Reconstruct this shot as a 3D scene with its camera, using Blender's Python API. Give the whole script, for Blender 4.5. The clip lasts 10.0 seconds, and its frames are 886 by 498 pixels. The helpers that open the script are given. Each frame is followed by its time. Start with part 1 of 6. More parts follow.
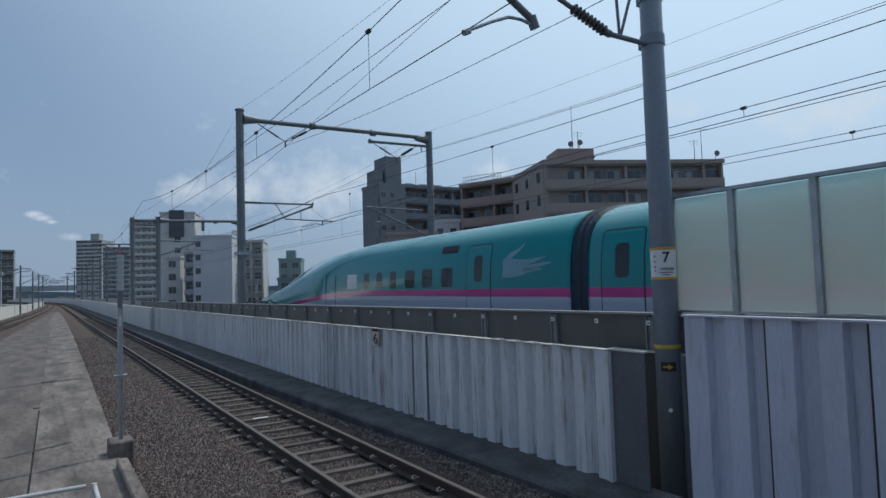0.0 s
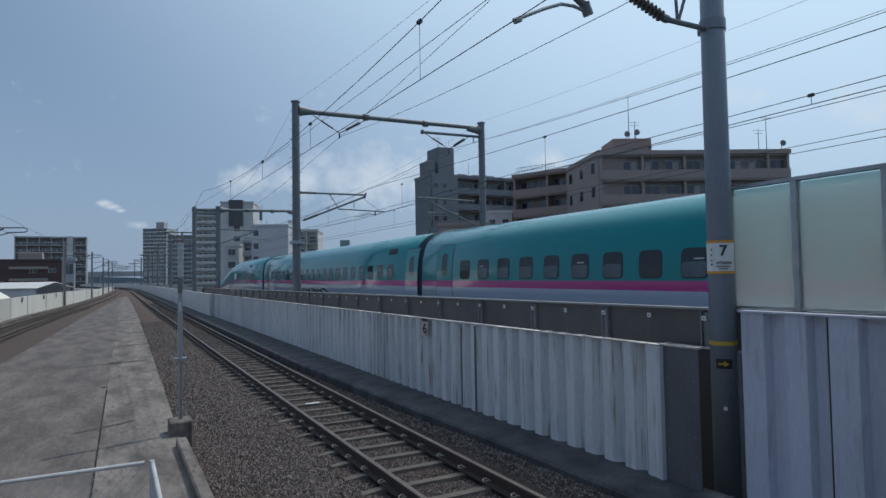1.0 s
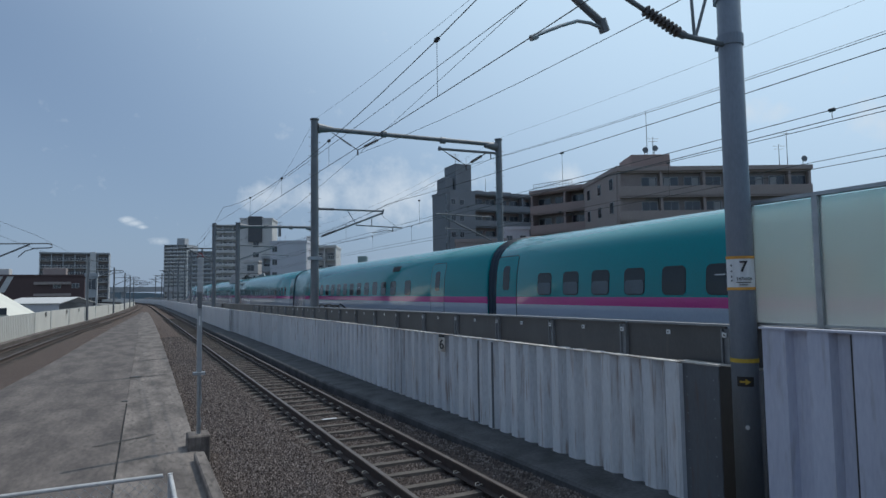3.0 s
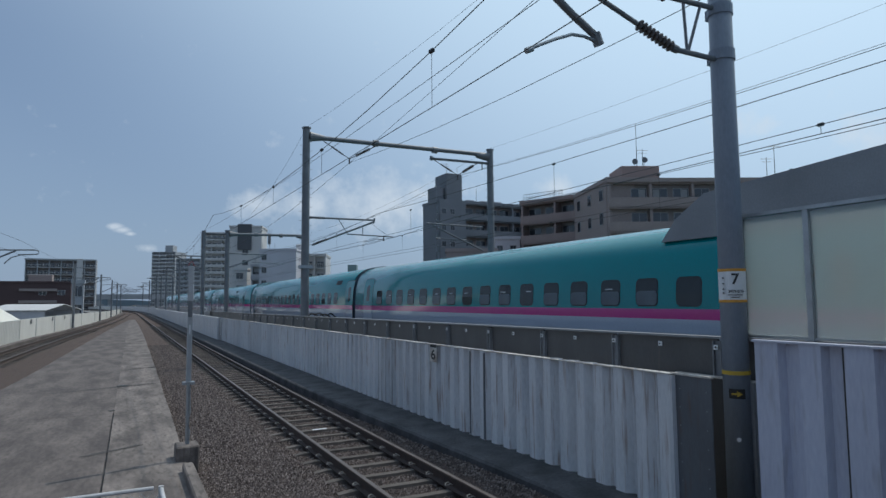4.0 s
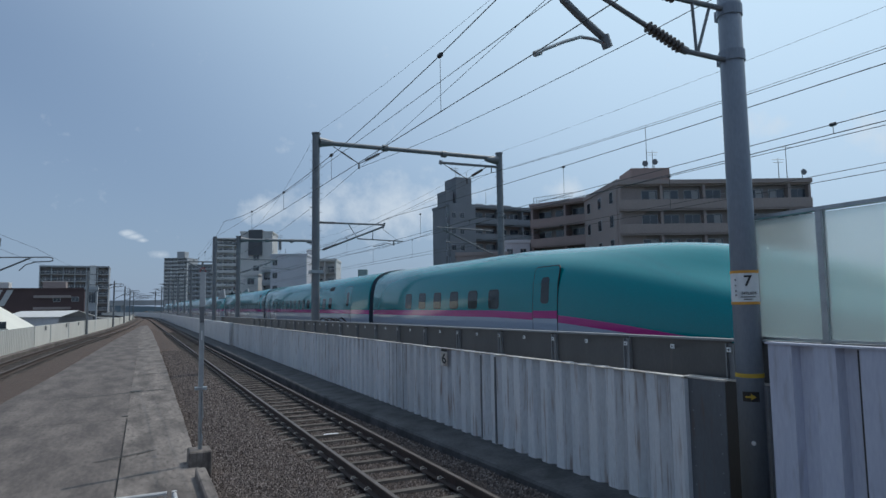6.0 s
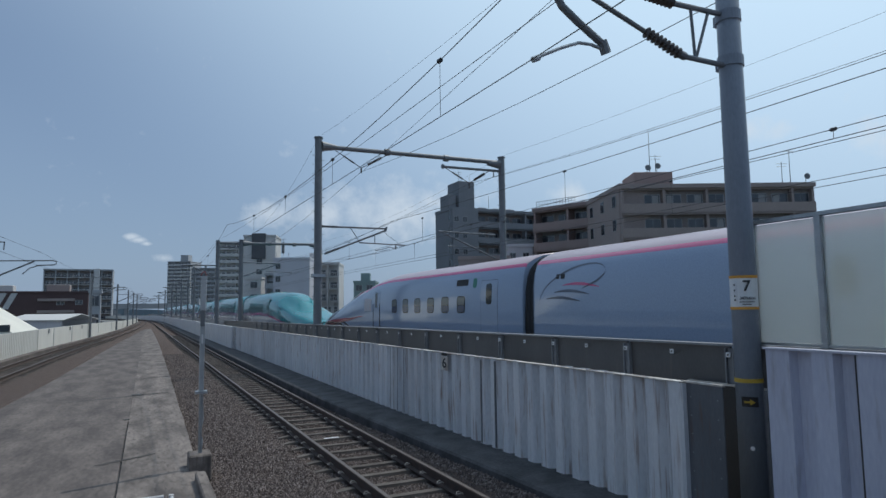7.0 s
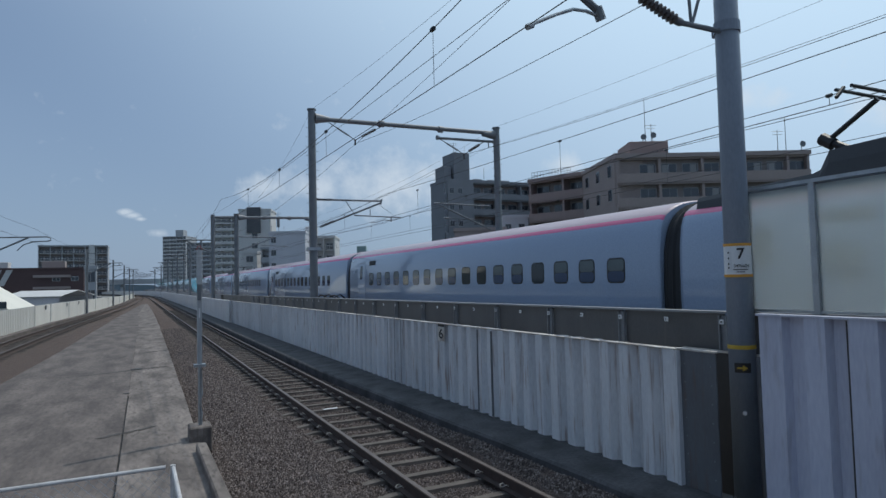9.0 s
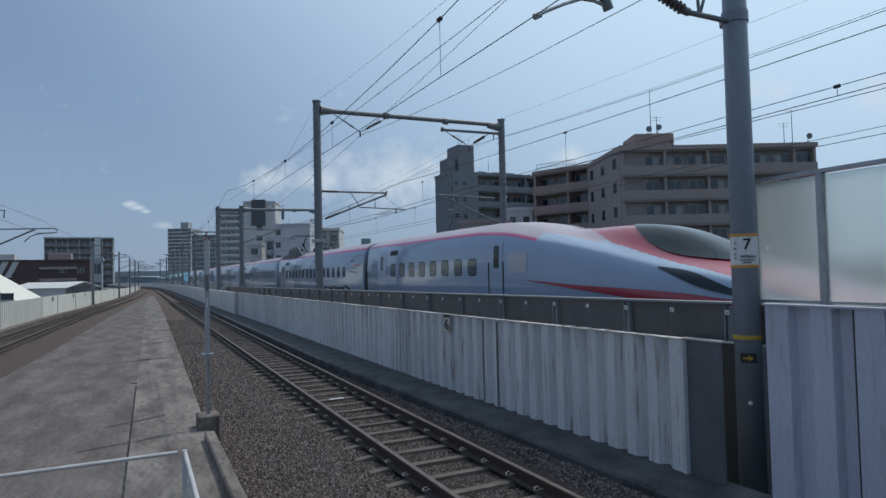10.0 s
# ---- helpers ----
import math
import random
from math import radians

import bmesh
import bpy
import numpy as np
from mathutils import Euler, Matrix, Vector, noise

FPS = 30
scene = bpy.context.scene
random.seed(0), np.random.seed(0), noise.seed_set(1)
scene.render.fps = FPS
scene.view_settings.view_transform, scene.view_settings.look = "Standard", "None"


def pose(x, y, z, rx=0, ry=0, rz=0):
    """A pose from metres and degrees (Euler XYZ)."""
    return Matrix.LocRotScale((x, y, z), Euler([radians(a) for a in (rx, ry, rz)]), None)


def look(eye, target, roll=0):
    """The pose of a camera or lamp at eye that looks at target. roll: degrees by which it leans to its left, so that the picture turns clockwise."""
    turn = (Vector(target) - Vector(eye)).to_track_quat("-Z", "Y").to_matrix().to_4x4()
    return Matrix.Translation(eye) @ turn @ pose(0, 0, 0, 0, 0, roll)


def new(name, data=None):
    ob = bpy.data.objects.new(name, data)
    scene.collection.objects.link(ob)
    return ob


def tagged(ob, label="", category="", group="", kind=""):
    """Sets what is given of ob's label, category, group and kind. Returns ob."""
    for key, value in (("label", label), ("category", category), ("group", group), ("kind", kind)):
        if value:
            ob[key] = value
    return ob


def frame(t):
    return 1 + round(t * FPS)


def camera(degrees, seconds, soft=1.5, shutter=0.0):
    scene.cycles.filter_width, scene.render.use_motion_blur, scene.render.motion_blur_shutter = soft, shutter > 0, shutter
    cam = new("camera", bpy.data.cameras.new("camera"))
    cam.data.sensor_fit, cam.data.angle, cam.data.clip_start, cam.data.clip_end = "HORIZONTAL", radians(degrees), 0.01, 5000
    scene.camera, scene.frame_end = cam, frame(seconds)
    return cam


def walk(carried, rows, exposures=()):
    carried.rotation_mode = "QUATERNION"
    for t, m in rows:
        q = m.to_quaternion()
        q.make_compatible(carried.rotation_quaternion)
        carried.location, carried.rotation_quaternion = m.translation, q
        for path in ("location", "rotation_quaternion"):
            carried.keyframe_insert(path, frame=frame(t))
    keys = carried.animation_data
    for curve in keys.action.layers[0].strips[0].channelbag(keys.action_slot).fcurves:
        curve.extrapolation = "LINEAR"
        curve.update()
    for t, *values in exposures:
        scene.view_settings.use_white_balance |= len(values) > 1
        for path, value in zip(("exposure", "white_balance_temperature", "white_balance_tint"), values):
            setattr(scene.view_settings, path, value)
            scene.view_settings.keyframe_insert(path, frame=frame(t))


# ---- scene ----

# ---------- camera ----------
cam = camera(70.7, 10.0, soft=1.5)
EYE = 2.45  # height of the lens above the rail head
PATH = [
    (0, -0.058, 0.019, 0.006, 93.05, 1.78, -32.5), (0.1, -0.054, 0.018, 0.007, 94.19, 0.76, -32.16),
    (0.2, -0.054, 0.018, 0.007, 95.56, -0.84, -32.4), (0.3, -0.054, 0.018, 0.007, 93.27, -0.45, -30.78),
    (0.4, -0.054, 0.018, 0.007, 92.43, -0.68, -28.8), (0.5, -0.037, 0.016, 0.013, 92.12, -0.88, -28.18),
    (0.7, -0.054, 0.018, 0.007, 92.37, 0.43, -27.24), (1, -0.013, 0.008, 0.002, 92.33, 0.96, -27.76),
    (1.2, -0.054, 0.018, 0.007, 91.63, 1.1, -27.24), (1.5, -0.009, 0.01, 0.012, 92.1, 1.5, -26.98),
    (1.7, -0.054, 0.018, 0.007, 92.46, 0.99, -26.09), (2, -0.017, -0.002, 0.005, 93.03, 1.22, -25.72),
    (2.5, 0, 0, 0, 92.7, 1.1, -25.6), (2.7, -0.054, 0.018, 0.007, 93.62, 0.76, -26.05),
    (3, -0.015, -0.007, -0.01, 93.85, 0.8, -26.18), (3.2, -0.054, 0.018, 0.007, 93.95, -0.14, -27.23),
    (4.3, -0.054, 0.018, 0.007, 95.03, 0.83, -26.84), (4.5, -0.001, -0.015, 0.005, 95.26, 0.83, -26.33),
    (5, -0.011, -0.02, 0.007, 95.41, 0.6, -25.65), (5.5, 0.003, -0.016, 0.012, 95.24, 0.68, -26.06),
    (5.7, -0.054, 0.018, 0.007, 95.1, 0.86, -26.29), (6.8, -0.054, 0.018, 0.007, 95.01, 0.66, -25.68),
    (7, -0.018, -0.026, 0.015, 95.41, 0.72, -25.9), (7.5, -0, -0.022, 0.001, 95.13, 1.28, -26.26),
    (8, -0.008, -0.022, 0.012, 94.95, 1.44, -26.8), (8.5, -0.004, -0.019, 0.006, 93.99, 1.38, -26.61),
    (9, -0.015, -0.032, 0.004, 92.84, 1.39, -26.24), (9.5, -0.001, -0.02, 0.007, 93, 1.48, -25.71),
    (9.7, -0.054, 0.018, 0.007, 93.05, 1.66, -26.1), (10, -0.058, -0.045, -0.028, 92.17, 1.3, -25.86)]
walk(cam, [(t, pose(x, y, EYE + z, rx, ry, rz)) for t, x, y, z, rx, ry, rz in PATH], [(0, 0.03, 5950, 6), (1, 0.06, 5950, 6), (10, 0.06, 5950, 6)])

# ---------- sky and sun ----------
SUN_EL, SUN_AZ = radians(58), math.atan2(0.94, 0.33)  # azimuth from the tracks (y) towards the right (x)
world = bpy.data.worlds.new("sky")
scene.world = world
world.use_nodes = True
wn, wl = world.node_tree.nodes, world.node_tree.links
wbg = wn["Background"]
sky = wn.new("ShaderNodeTexSky")
sky.sky_type, sky.sun_disc = "NISHITA", False
sky.sun_elevation, sky.sun_rotation = SUN_EL, SUN_AZ
sky.air_density, sky.dust_density, sky.ozone_density = 1.0, 1.0, 2.6
# small bright cumulus low over the horizon: ragged by noise round a few centres (direction, size)
CLOUDS = [((-0.012, 0.995, 0.108), 0.011), ((-0.002, 0.995, 0.103), 0.011), ((0.008, 0.995, 0.098), 0.009), ((0.03, 0.995, 0.078), 0.022), ((0.268, 0.951, 0.152), 0.09), ((0.319, 0.936, 0.150), 0.12), ((0.377, 0.914, 0.155), 0.14), ((0.417, 0.892, 0.168), 0.07),
          ((0.177, 0.973, 0.147), 0.05), ((0.605, 0.777, 0.174), 0.05), ((0.770, 0.588, 0.247), 0.05), ((0.879, 0.428, 0.209), 0.075), ((0.899, 0.380, 0.219), 0.06)]
wco = wn.new("ShaderNodeTexCoord")
wnoise = wn.new("ShaderNodeTexNoise")
wnoise.inputs["Scale"].default_value, wnoise.inputs["Detail"].default_value, wnoise.inputs["Roughness"].default_value = 22.0, 9, 0.62
wl.new(wco.outputs["Generated"], wnoise.inputs["Vector"])
wmask = None
for way_, size_ in CLOUDS:
    o1 = wn.new("ShaderNodeVectorMath")
    o1.operation, o1.inputs[1].default_value = "SUBTRACT", Vector(way_).normalized()
    o2 = wn.new("ShaderNodeVectorMath")
    o2.operation, o2.inputs[1].default_value = "MULTIPLY", (1, 1, 2.4)
    o3 = wn.new("ShaderNodeVectorMath")
    o3.operation = "LENGTH"
    o4 = wn.new("ShaderNodeMapRange")
    o4.inputs["From Min"].default_value, o4.inputs["From Max"].default_value = size_ * 1.35, 0.0
    wl.new(wco.outputs["Generated"], o1.inputs[0])
    wl.new(o1.outputs["Vector"], o2.inputs[0])
    wl.new(o2.outputs["Vector"], o3.inputs[0])
    wl.new(o3.outputs["Value"], o4.inputs["Value"])
    if wmask is None:
        wmask = o4.outputs["Result"]
    else:
        o5 = wn.new("ShaderNodeMath")
        o5.operation = "MAXIMUM"
        wl.new(wmask, o5.inputs[0])
        wl.new(o4.outputs["Result"], o5.inputs[1])
        wmask = o5.outputs[0]
wsum = wn.new("ShaderNodeMath")
wsum.operation, wsum.inputs[1].default_value = "MULTIPLY_ADD", 0.50
wl.new(wmask, wsum.inputs[0])
wl.new(wnoise.outputs["Fac"], wsum.inputs[2])
wramp = wn.new("ShaderNodeMapRange")
wramp.inputs["From Min"].default_value, wramp.inputs["From Max"].default_value, wramp.inputs["To Max"].default_value = 0.64, 1.0, 0.65
wl.new(wsum.outputs[0], wramp.inputs["Value"])
wmix = wn.new("ShaderNodeMix")
wmix.data_type = "RGBA"
wmix.inputs["B"].default_value = (8.4, 8.7, 9.1, 1)
wl.new(wramp.outputs["Result"], wmix.inputs["Factor"])
# bright hazy aureole towards the sun
wdot = wn.new("ShaderNodeVectorMath")
wdot.operation = "DOT_PRODUCT"
wdot.inputs[1].default_value = (math.sin(SUN_AZ) * math.cos(SUN_EL), math.cos(SUN_AZ) * math.cos(SUN_EL), math.sin(SUN_EL))
waur = wn.new("ShaderNodeMapRange")
waur.inputs["From Min"].default_value, waur.inputs["From Max"].default_value = 0.31, 1.0
waur.interpolation_type = "SMOOTHSTEP"
waur.inputs["To Min"].default_value, waur.inputs["To Max"].default_value = 0.0, 0.98
whaze = wn.new("ShaderNodeMix")
whaze.data_type = "RGBA"
whaze.inputs["B"].default_value = (8.9, 10.7, 12.1, 1)
wl.new(wco.outputs["Generated"], wdot.inputs[0])
wl.new(wdot.outputs["Value"], waur.inputs["Value"])
wl.new(waur.outputs["Result"], whaze.inputs["Factor"])
# pale blue haze towards the horizon
wsep = wn.new("ShaderNodeSeparateXYZ")
wlow = wn.new("ShaderNodeMapRange")
wlow.inputs["From Min"].default_value, wlow.inputs["From Max"].default_value = 0.35, 0.0
wlow.inputs["To Min"].default_value, wlow.inputs["To Max"].default_value = 0.5, 0.85
wlowmix = wn.new("ShaderNodeMix")
wlowmix.data_type = "RGBA"
wlowmix.inputs["B"].default_value = (3.45, 4.35, 5.85, 1)
wl.new(wco.outputs["Generated"], wsep.inputs["Vector"])
wl.new(wsep.outputs["Z"], wlow.inputs["Value"])
wl.new(wlow.outputs["Result"], wlowmix.inputs["Factor"])
wl.new(sky.outputs["Color"], wlowmix.inputs["A"])
wl.new(wlowmix.outputs["Result"], whaze.inputs["A"])
wl.new(whaze.outputs["Result"], wmix.inputs["A"])
wl.new(wmix.outputs["Result"], wbg.inputs["Color"])
wbg.inputs["Strength"].default_value = 0.078
sun = new("sun", bpy.data.lights.new("sun", "SUN"))
sun.data.energy, sun.data.angle, sun.data.color = 1.9, radians(0.6), (1.0, 0.89, 0.76)
sun_way = Vector((math.sin(SUN_AZ) * math.cos(SUN_EL), math.cos(SUN_AZ) * math.cos(SUN_EL), math.sin(SUN_EL)))
sun.matrix_world = look(sun_way * 100, (0, 0, 0))


# ---------- materials ----------
def mat(name, colour, rough=0.7, metal=0.0, second=None, scale=3.0, spread=0.5, bump=0.0, bump_scale=40.0, streak=1.0,
        rust=None, coat=0.0, per_piece=0.0, spec=0.5, along=1.0, grain=0.25):
    """Principled surface: base colour mixed with a second one by large noise, fine grain on top, optional stains and relief."""
    m = bpy.data.materials.new(name)
    m.use_nodes = True
    n, l = m.node_tree.nodes, m.node_tree.links
    b = n["Principled BSDF"]
    b.inputs["Roughness"].default_value, b.inputs["Metallic"].default_value = rough, metal
    b.inputs["Coat Weight"].default_value, b.inputs["Coat Roughness"].default_value = coat, 0.08
    b.inputs["Specular IOR Level"].default_value = spec
    second = second or tuple(c * 0.72 for c in colour)
    co = n.new("ShaderNodeTexCoord")
    mp = n.new("ShaderNodeMapping")
    mp.inputs["Scale"].default_value = (1, along, streak)
    where = co.outputs["Object"]
    if per_piece:
        own = n.new("ShaderNodeObjectInfo")
        far = n.new("ShaderNodeMath")
        far.operation, far.inputs[1].default_value = "MULTIPLY", 41.0
        l.new(own.outputs["Random"], far.inputs[0])
        shift = n.new("ShaderNodeVectorMath")
        l.new(where, shift.inputs[0])
        l.new(far.outputs[0], shift.inputs[1])
        where = shift.outputs["Vector"]
    l.new(where, mp.inputs["Vector"])
    big = n.new("ShaderNodeTexNoise")
    big.inputs["Scale"].default_value, big.inputs["Detail"].default_value = scale, 6
    l.new(mp.outputs["Vector"], big.inputs["Vector"])
    fine = n.new("ShaderNodeTexNoise")
    fine.inputs["Scale"].default_value, fine.inputs["Detail"].default_value = bump_scale, 4
    l.new(mp.outputs["Vector"], fine.inputs["Vector"])
    r = n.new("ShaderNodeMapRange")
    r.inputs["From Min"].default_value, r.inputs["From Max"].default_value = 0.5 - spread / 2, 0.5 + spread / 2
    l.new(big.outputs["Fac"], r.inputs["Value"])
    mix = n.new("ShaderNodeMix")
    mix.data_type = "RGBA"
    mix.inputs["A"].default_value, mix.inputs["B"].default_value = (*colour, 1), (*second, 1)
    l.new(r.outputs["Result"], mix.inputs["Factor"])
    out = mix.outputs["Result"]
    g = n.new("ShaderNodeMix")
    g.data_type, g.blend_type = "RGBA", "OVERLAY"
    g.inputs["Factor"].default_value = grain
    l.new(out, g.inputs["A"])
    l.new(fine.outputs["Color"], g.inputs["B"])
    hs = n.new("ShaderNodeHueSaturation")
    hs.inputs["Saturation"].default_value = 1.0
    bw = n.new("ShaderNodeRGBToBW")
    l.new(fine.outputs["Color"], bw.inputs["Color"])
    l.new(bw.outputs["Val"], g.inputs["B"])
    out = g.outputs["Result"]
    if rust:
        rn = n.new("ShaderNodeTexNoise")
        rm = n.new("ShaderNodeMapping")
        fine_ = rust[5] if len(rust) > 5 else 3.0
        rm.inputs["Scale"].default_value = (fine_, fine_ * along, 0.35)
        l.new(where, rm.inputs["Vector"])
        l.new(rm.outputs["Vector"], rn.inputs["Vector"])
        rn.inputs["Scale"].default_value, rn.inputs["Detail"].default_value = 4.0, 8
        rr = n.new("ShaderNodeMapRange")
        rr.inputs["From Min"].default_value, rr.inputs["From Max"].default_value = rust[3], rust[3] + 0.14
        rr.inputs["To Max"].default_value = rust[4]
        l.new(rn.outputs["Fac"], rr.inputs["Value"])
        rx = n.new("ShaderNodeMix")
        rx.data_type = "RGBA"
        rx.inputs["B"].default_value = (*rust[:3], 1)
        l.new(rr.outputs["Result"], rx.inputs["Factor"])
        l.new(out, rx.inputs["A"])
        out = rx.outputs["Result"]
    if per_piece:
        oi = n.new("ShaderNodeObjectInfo")
        pr = n.new("ShaderNodeMapRange")
        pr.inputs["To Min"].default_value, pr.inputs["To Max"].default_value = 1 - per_piece, 1 + per_piece
        l.new(oi.outputs["Random"], pr.inputs["Value"])
        l.new(pr.outputs["Result"], hs.inputs["Value"])
        l.new(out, hs.inputs["Color"])
        out = hs.outputs["Color"]
    l.new(out, b.inputs["Base Color"])
    if bump:
        bp = n.new("ShaderNodeBump")
        bp.inputs["Strength"].default_value, bp.inputs["Distance"].default_value = bump, 0.01
        l.new(fine.outputs["Fac"], bp.inputs["Height"])
        l.new(bp.outputs["Normal"], b.inputs["Normal"])
    return m


def stone_mat(name):
    """Broken ballast: each stone its own tone between brown-grey and pale grey."""
    m = mat(name, (0.17, 0.135, 0.115), 0.9, bump=0.6, bump_scale=60)
    n, l = m.node_tree.nodes, m.node_tree.links
    geo = n.new("ShaderNodeNewGeometry")
    ramp = n.new("ShaderNodeValToRGB")
    ramp.color_ramp.elements[0].color, ramp.color_ramp.elements[1].color = (0.045, 0.035, 0.031, 1), (0.31, 0.258, 0.235, 1)
    e = ramp.color_ramp.elements.new(0.55)
    e.color = (0.125, 0.097, 0.085, 1)
    l.new(geo.outputs["Random Per Island"], ramp.inputs["Fac"])
    l.new(ramp.outputs["Color"], n["Principled BSDF"].inputs["Base Color"])
    return m


def ballast_bed_mat(name):
    m = mat(name, (0.17, 0.135, 0.115), 0.95)
    n, l = m.node_tree.nodes, m.node_tree.links
    b = n["Principled BSDF"]
    co = n.new("ShaderNodeTexCoord")
    v = n.new("ShaderNodeTexVoronoi")
    v.inputs["Scale"].default_value = 52
    l.new(co.outputs["Object"], v.inputs["Vector"])
    bw = n.new("ShaderNodeRGBToBW")
    l.new(v.outputs["Color"], bw.inputs["Color"])
    ramp = n.new("ShaderNodeValToRGB")
    ramp.color_ramp.elements[0].color, ramp.color_ramp.elements[1].color = (0.036, 0.026, 0.022, 1), (0.185, 0.131, 0.108, 1)
    l.new(bw.outputs["Val"], ramp.inputs["Fac"])
    l.new(ramp.outputs["Color"], b.inputs["Base Color"])
    bp = n.new("ShaderNodeBump")
    bp.inputs["Strength"].default_value, bp.inputs["Distance"].default_value, bp.invert = 1.0, 0.03, True
    l.new(v.outputs["Distance"], bp.inputs["Height"])
    l.new(bp.outputs["Normal"], b.inputs["Normal"])
    return m


def glass_mat(name, colour, rough, transmission, alpha=1.0):
    m = bpy.data.materials.new(name)
    m.use_nodes = True
    b = m.node_tree.nodes["Principled BSDF"]
    b.inputs["Base Color"].default_value, b.inputs["Roughness"].default_value = (*colour, 1), rough
    b.inputs["Transmission Weight"].default_value, b.inputs["IOR"].default_value = transmission, 1.2
    b.inputs["Alpha"].default_value = alpha
    return m


CONCRETE = mat("platform_concrete", (0.150, 0.125, 0.112), 0.9, second=(0.078, 0.064, 0.059), scale=1.8, spread=0.3, bump=0.6, bump_scale=16, rust=(0.06, 0.05, 0.045, 0.56, 0.5), along=0.3, grain=0.7)
CONCRETE_DRY = mat("dry_platform_concrete", (0.212, 0.180, 0.160), 0.9, second=(0.095, 0.079, 0.071), scale=2.0, spread=0.26, bump=0.6, bump_scale=16, rust=(0.06, 0.05, 0.045, 0.54, 0.65), along=0.3, grain=0.75)
CONCRETE_OLD = mat("weathered_concrete", (0.24, 0.235, 0.225), 0.92, second=(0.12, 0.12, 0.118), scale=1.6, spread=0.4, bump=0.5, bump_scale=30)
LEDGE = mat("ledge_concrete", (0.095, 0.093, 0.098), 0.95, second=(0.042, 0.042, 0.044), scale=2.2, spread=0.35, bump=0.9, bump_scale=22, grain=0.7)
BED = ballast_bed_mat("ballast_bed")
STONE = stone_mat("ballast_stone")
RAIL_SIDE = mat("rusty_rail", (0.045, 0.034, 0.030), 0.85, second=(0.075, 0.05, 0.04), scale=8, bump=0.3)
RAIL_TOP = mat("worn_rail_head", (0.17, 0.145, 0.13), 0.5, metal=0.6, second=(0.11, 0.085, 0.072), scale=4)
SLEEPER = mat("sleeper_concrete", (0.145, 0.125, 0.11), 0.9, second=(0.075, 0.062, 0.054), scale=4, spread=0.4, bump=0.4, per_piece=0.18)
CLIP = mat("galvanised_clip", (0.30, 0.28, 0.26), 0.7)
WALL_PAINT = mat("pale_painted_steel", (0.70, 0.695, 0.70), 0.55, second=(0.54, 0.555, 0.58), scale=1.5, spread=0.5, streak=0.3,
                 rust=(0.27, 0.18, 0.135, 0.56, 0.75, 5.5), bump=0.15, per_piece=0.08, grain=0.4)
TALL_PAINT = mat("blue_grey_painted_steel", (0.54, 0.555, 0.655), 0.5, second=(0.43, 0.43, 0.50), scale=1.4, streak=0.2, spread=0.6, bump=0.12, per_piece=0.06, rust=(0.22, 0.19, 0.19, 0.60, 0.45))
LEFT_PAINT = mat("cream_painted_steel", (0.72, 0.70, 0.64), 0.6, second=(0.62, 0.60, 0.55), scale=1.0, streak=0.4, per_piece=0.05)
CAP = mat("bright_cap_strip", (0.66, 0.63, 0.58), 0.5, second=(0.34, 0.29, 0.25), scale=3, spread=0.25)
# near-black for seams and covers; on the back plate it holds recess shade
RECESS = mat("black_steel_and_shade", (0.035, 0.033, 0.032), 0.7, second=(0.06, 0.056, 0.052), scale=3, streak=0.3)
DARK_STEEL = mat("dark_weathered_steel", (0.10, 0.105, 0.11), 0.6, second=(0.17, 0.175, 0.185), scale=3, spread=0.5, streak=0.3, rust=(0.12, 0.08, 0.06, 0.66, 0.6))
PANEL_DARK = mat("dark_parapet_panel", (0.085, 0.082, 0.080), 0.5, second=(0.12, 0.115, 0.112), scale=1.5, streak=0.4, bump=0.1, per_piece=0.12, rust=(0.16, 0.14, 0.125, 0.6, 0.5))
PARAPET_POST = mat("grey_parapet_post", (0.27, 0.275, 0.285), 0.55, scale=4)
POLE_PAINT = mat("grey_blue_pole_paint", (0.25, 0.28, 0.33), 0.45, second=(0.20, 0.23, 0.28), scale=2, streak=0.3, bump=0.05)
GANTRY = mat("galvanised_dark_steel", (0.15, 0.16, 0.175), 0.5, second=(0.20, 0.21, 0.22), scale=3, metal=0.2)
GALV = mat("galvanised_steel", (0.42, 0.44, 0.46), 0.4, metal=0.6, scale=5)
WHITE_TUBE = mat("white_painted_tube", (0.58, 0.57, 0.57), 0.5, second=(0.42, 0.40, 0.39), scale=6)
PALE_POST = mat("pale_grey_post_paint", (0.46, 0.47, 0.48), 0.5, second=(0.38, 0.38, 0.385), scale=5)
WIRE = mat("wire_copper_dark", (0.055, 0.058, 0.062), 0.5, metal=0.3)
INSUL = mat("brown_porcelain", (0.09, 0.075, 0.07), 0.25)
SIGN_WHITE = mat("white_sign_enamel", (0.78, 0.78, 0.78), 0.4, scale=8, spread=0.8, second=(0.68, 0.68, 0.68))
SIGN_BLACK = mat("black_sign_paint", (0.02, 0.02, 0.022), 0.5)
SIGN_ORANGE = mat("orange_sign_paint", (0.75, 0.36, 0.05), 0.5)
SIGN_YELLOW = mat("yellow_sign_paint", (0.58, 0.38, 0.04), 0.5)
FROST = glass_mat("frosted_panel", (0.88, 0.95, 0.96), 0.22, 1.0)
fn, fl = FROST.node_tree.nodes, FROST.node_tree.links
ftr = fn.new("ShaderNodeBsdfTranslucent")
ftr.inputs["Color"].default_value = (0.84, 0.86, 0.83, 1)
fdi = fn.new("ShaderNodeBsdfDiffuse")
fdi.inputs["Color"].default_value = (0.62, 0.65, 0.60, 1)
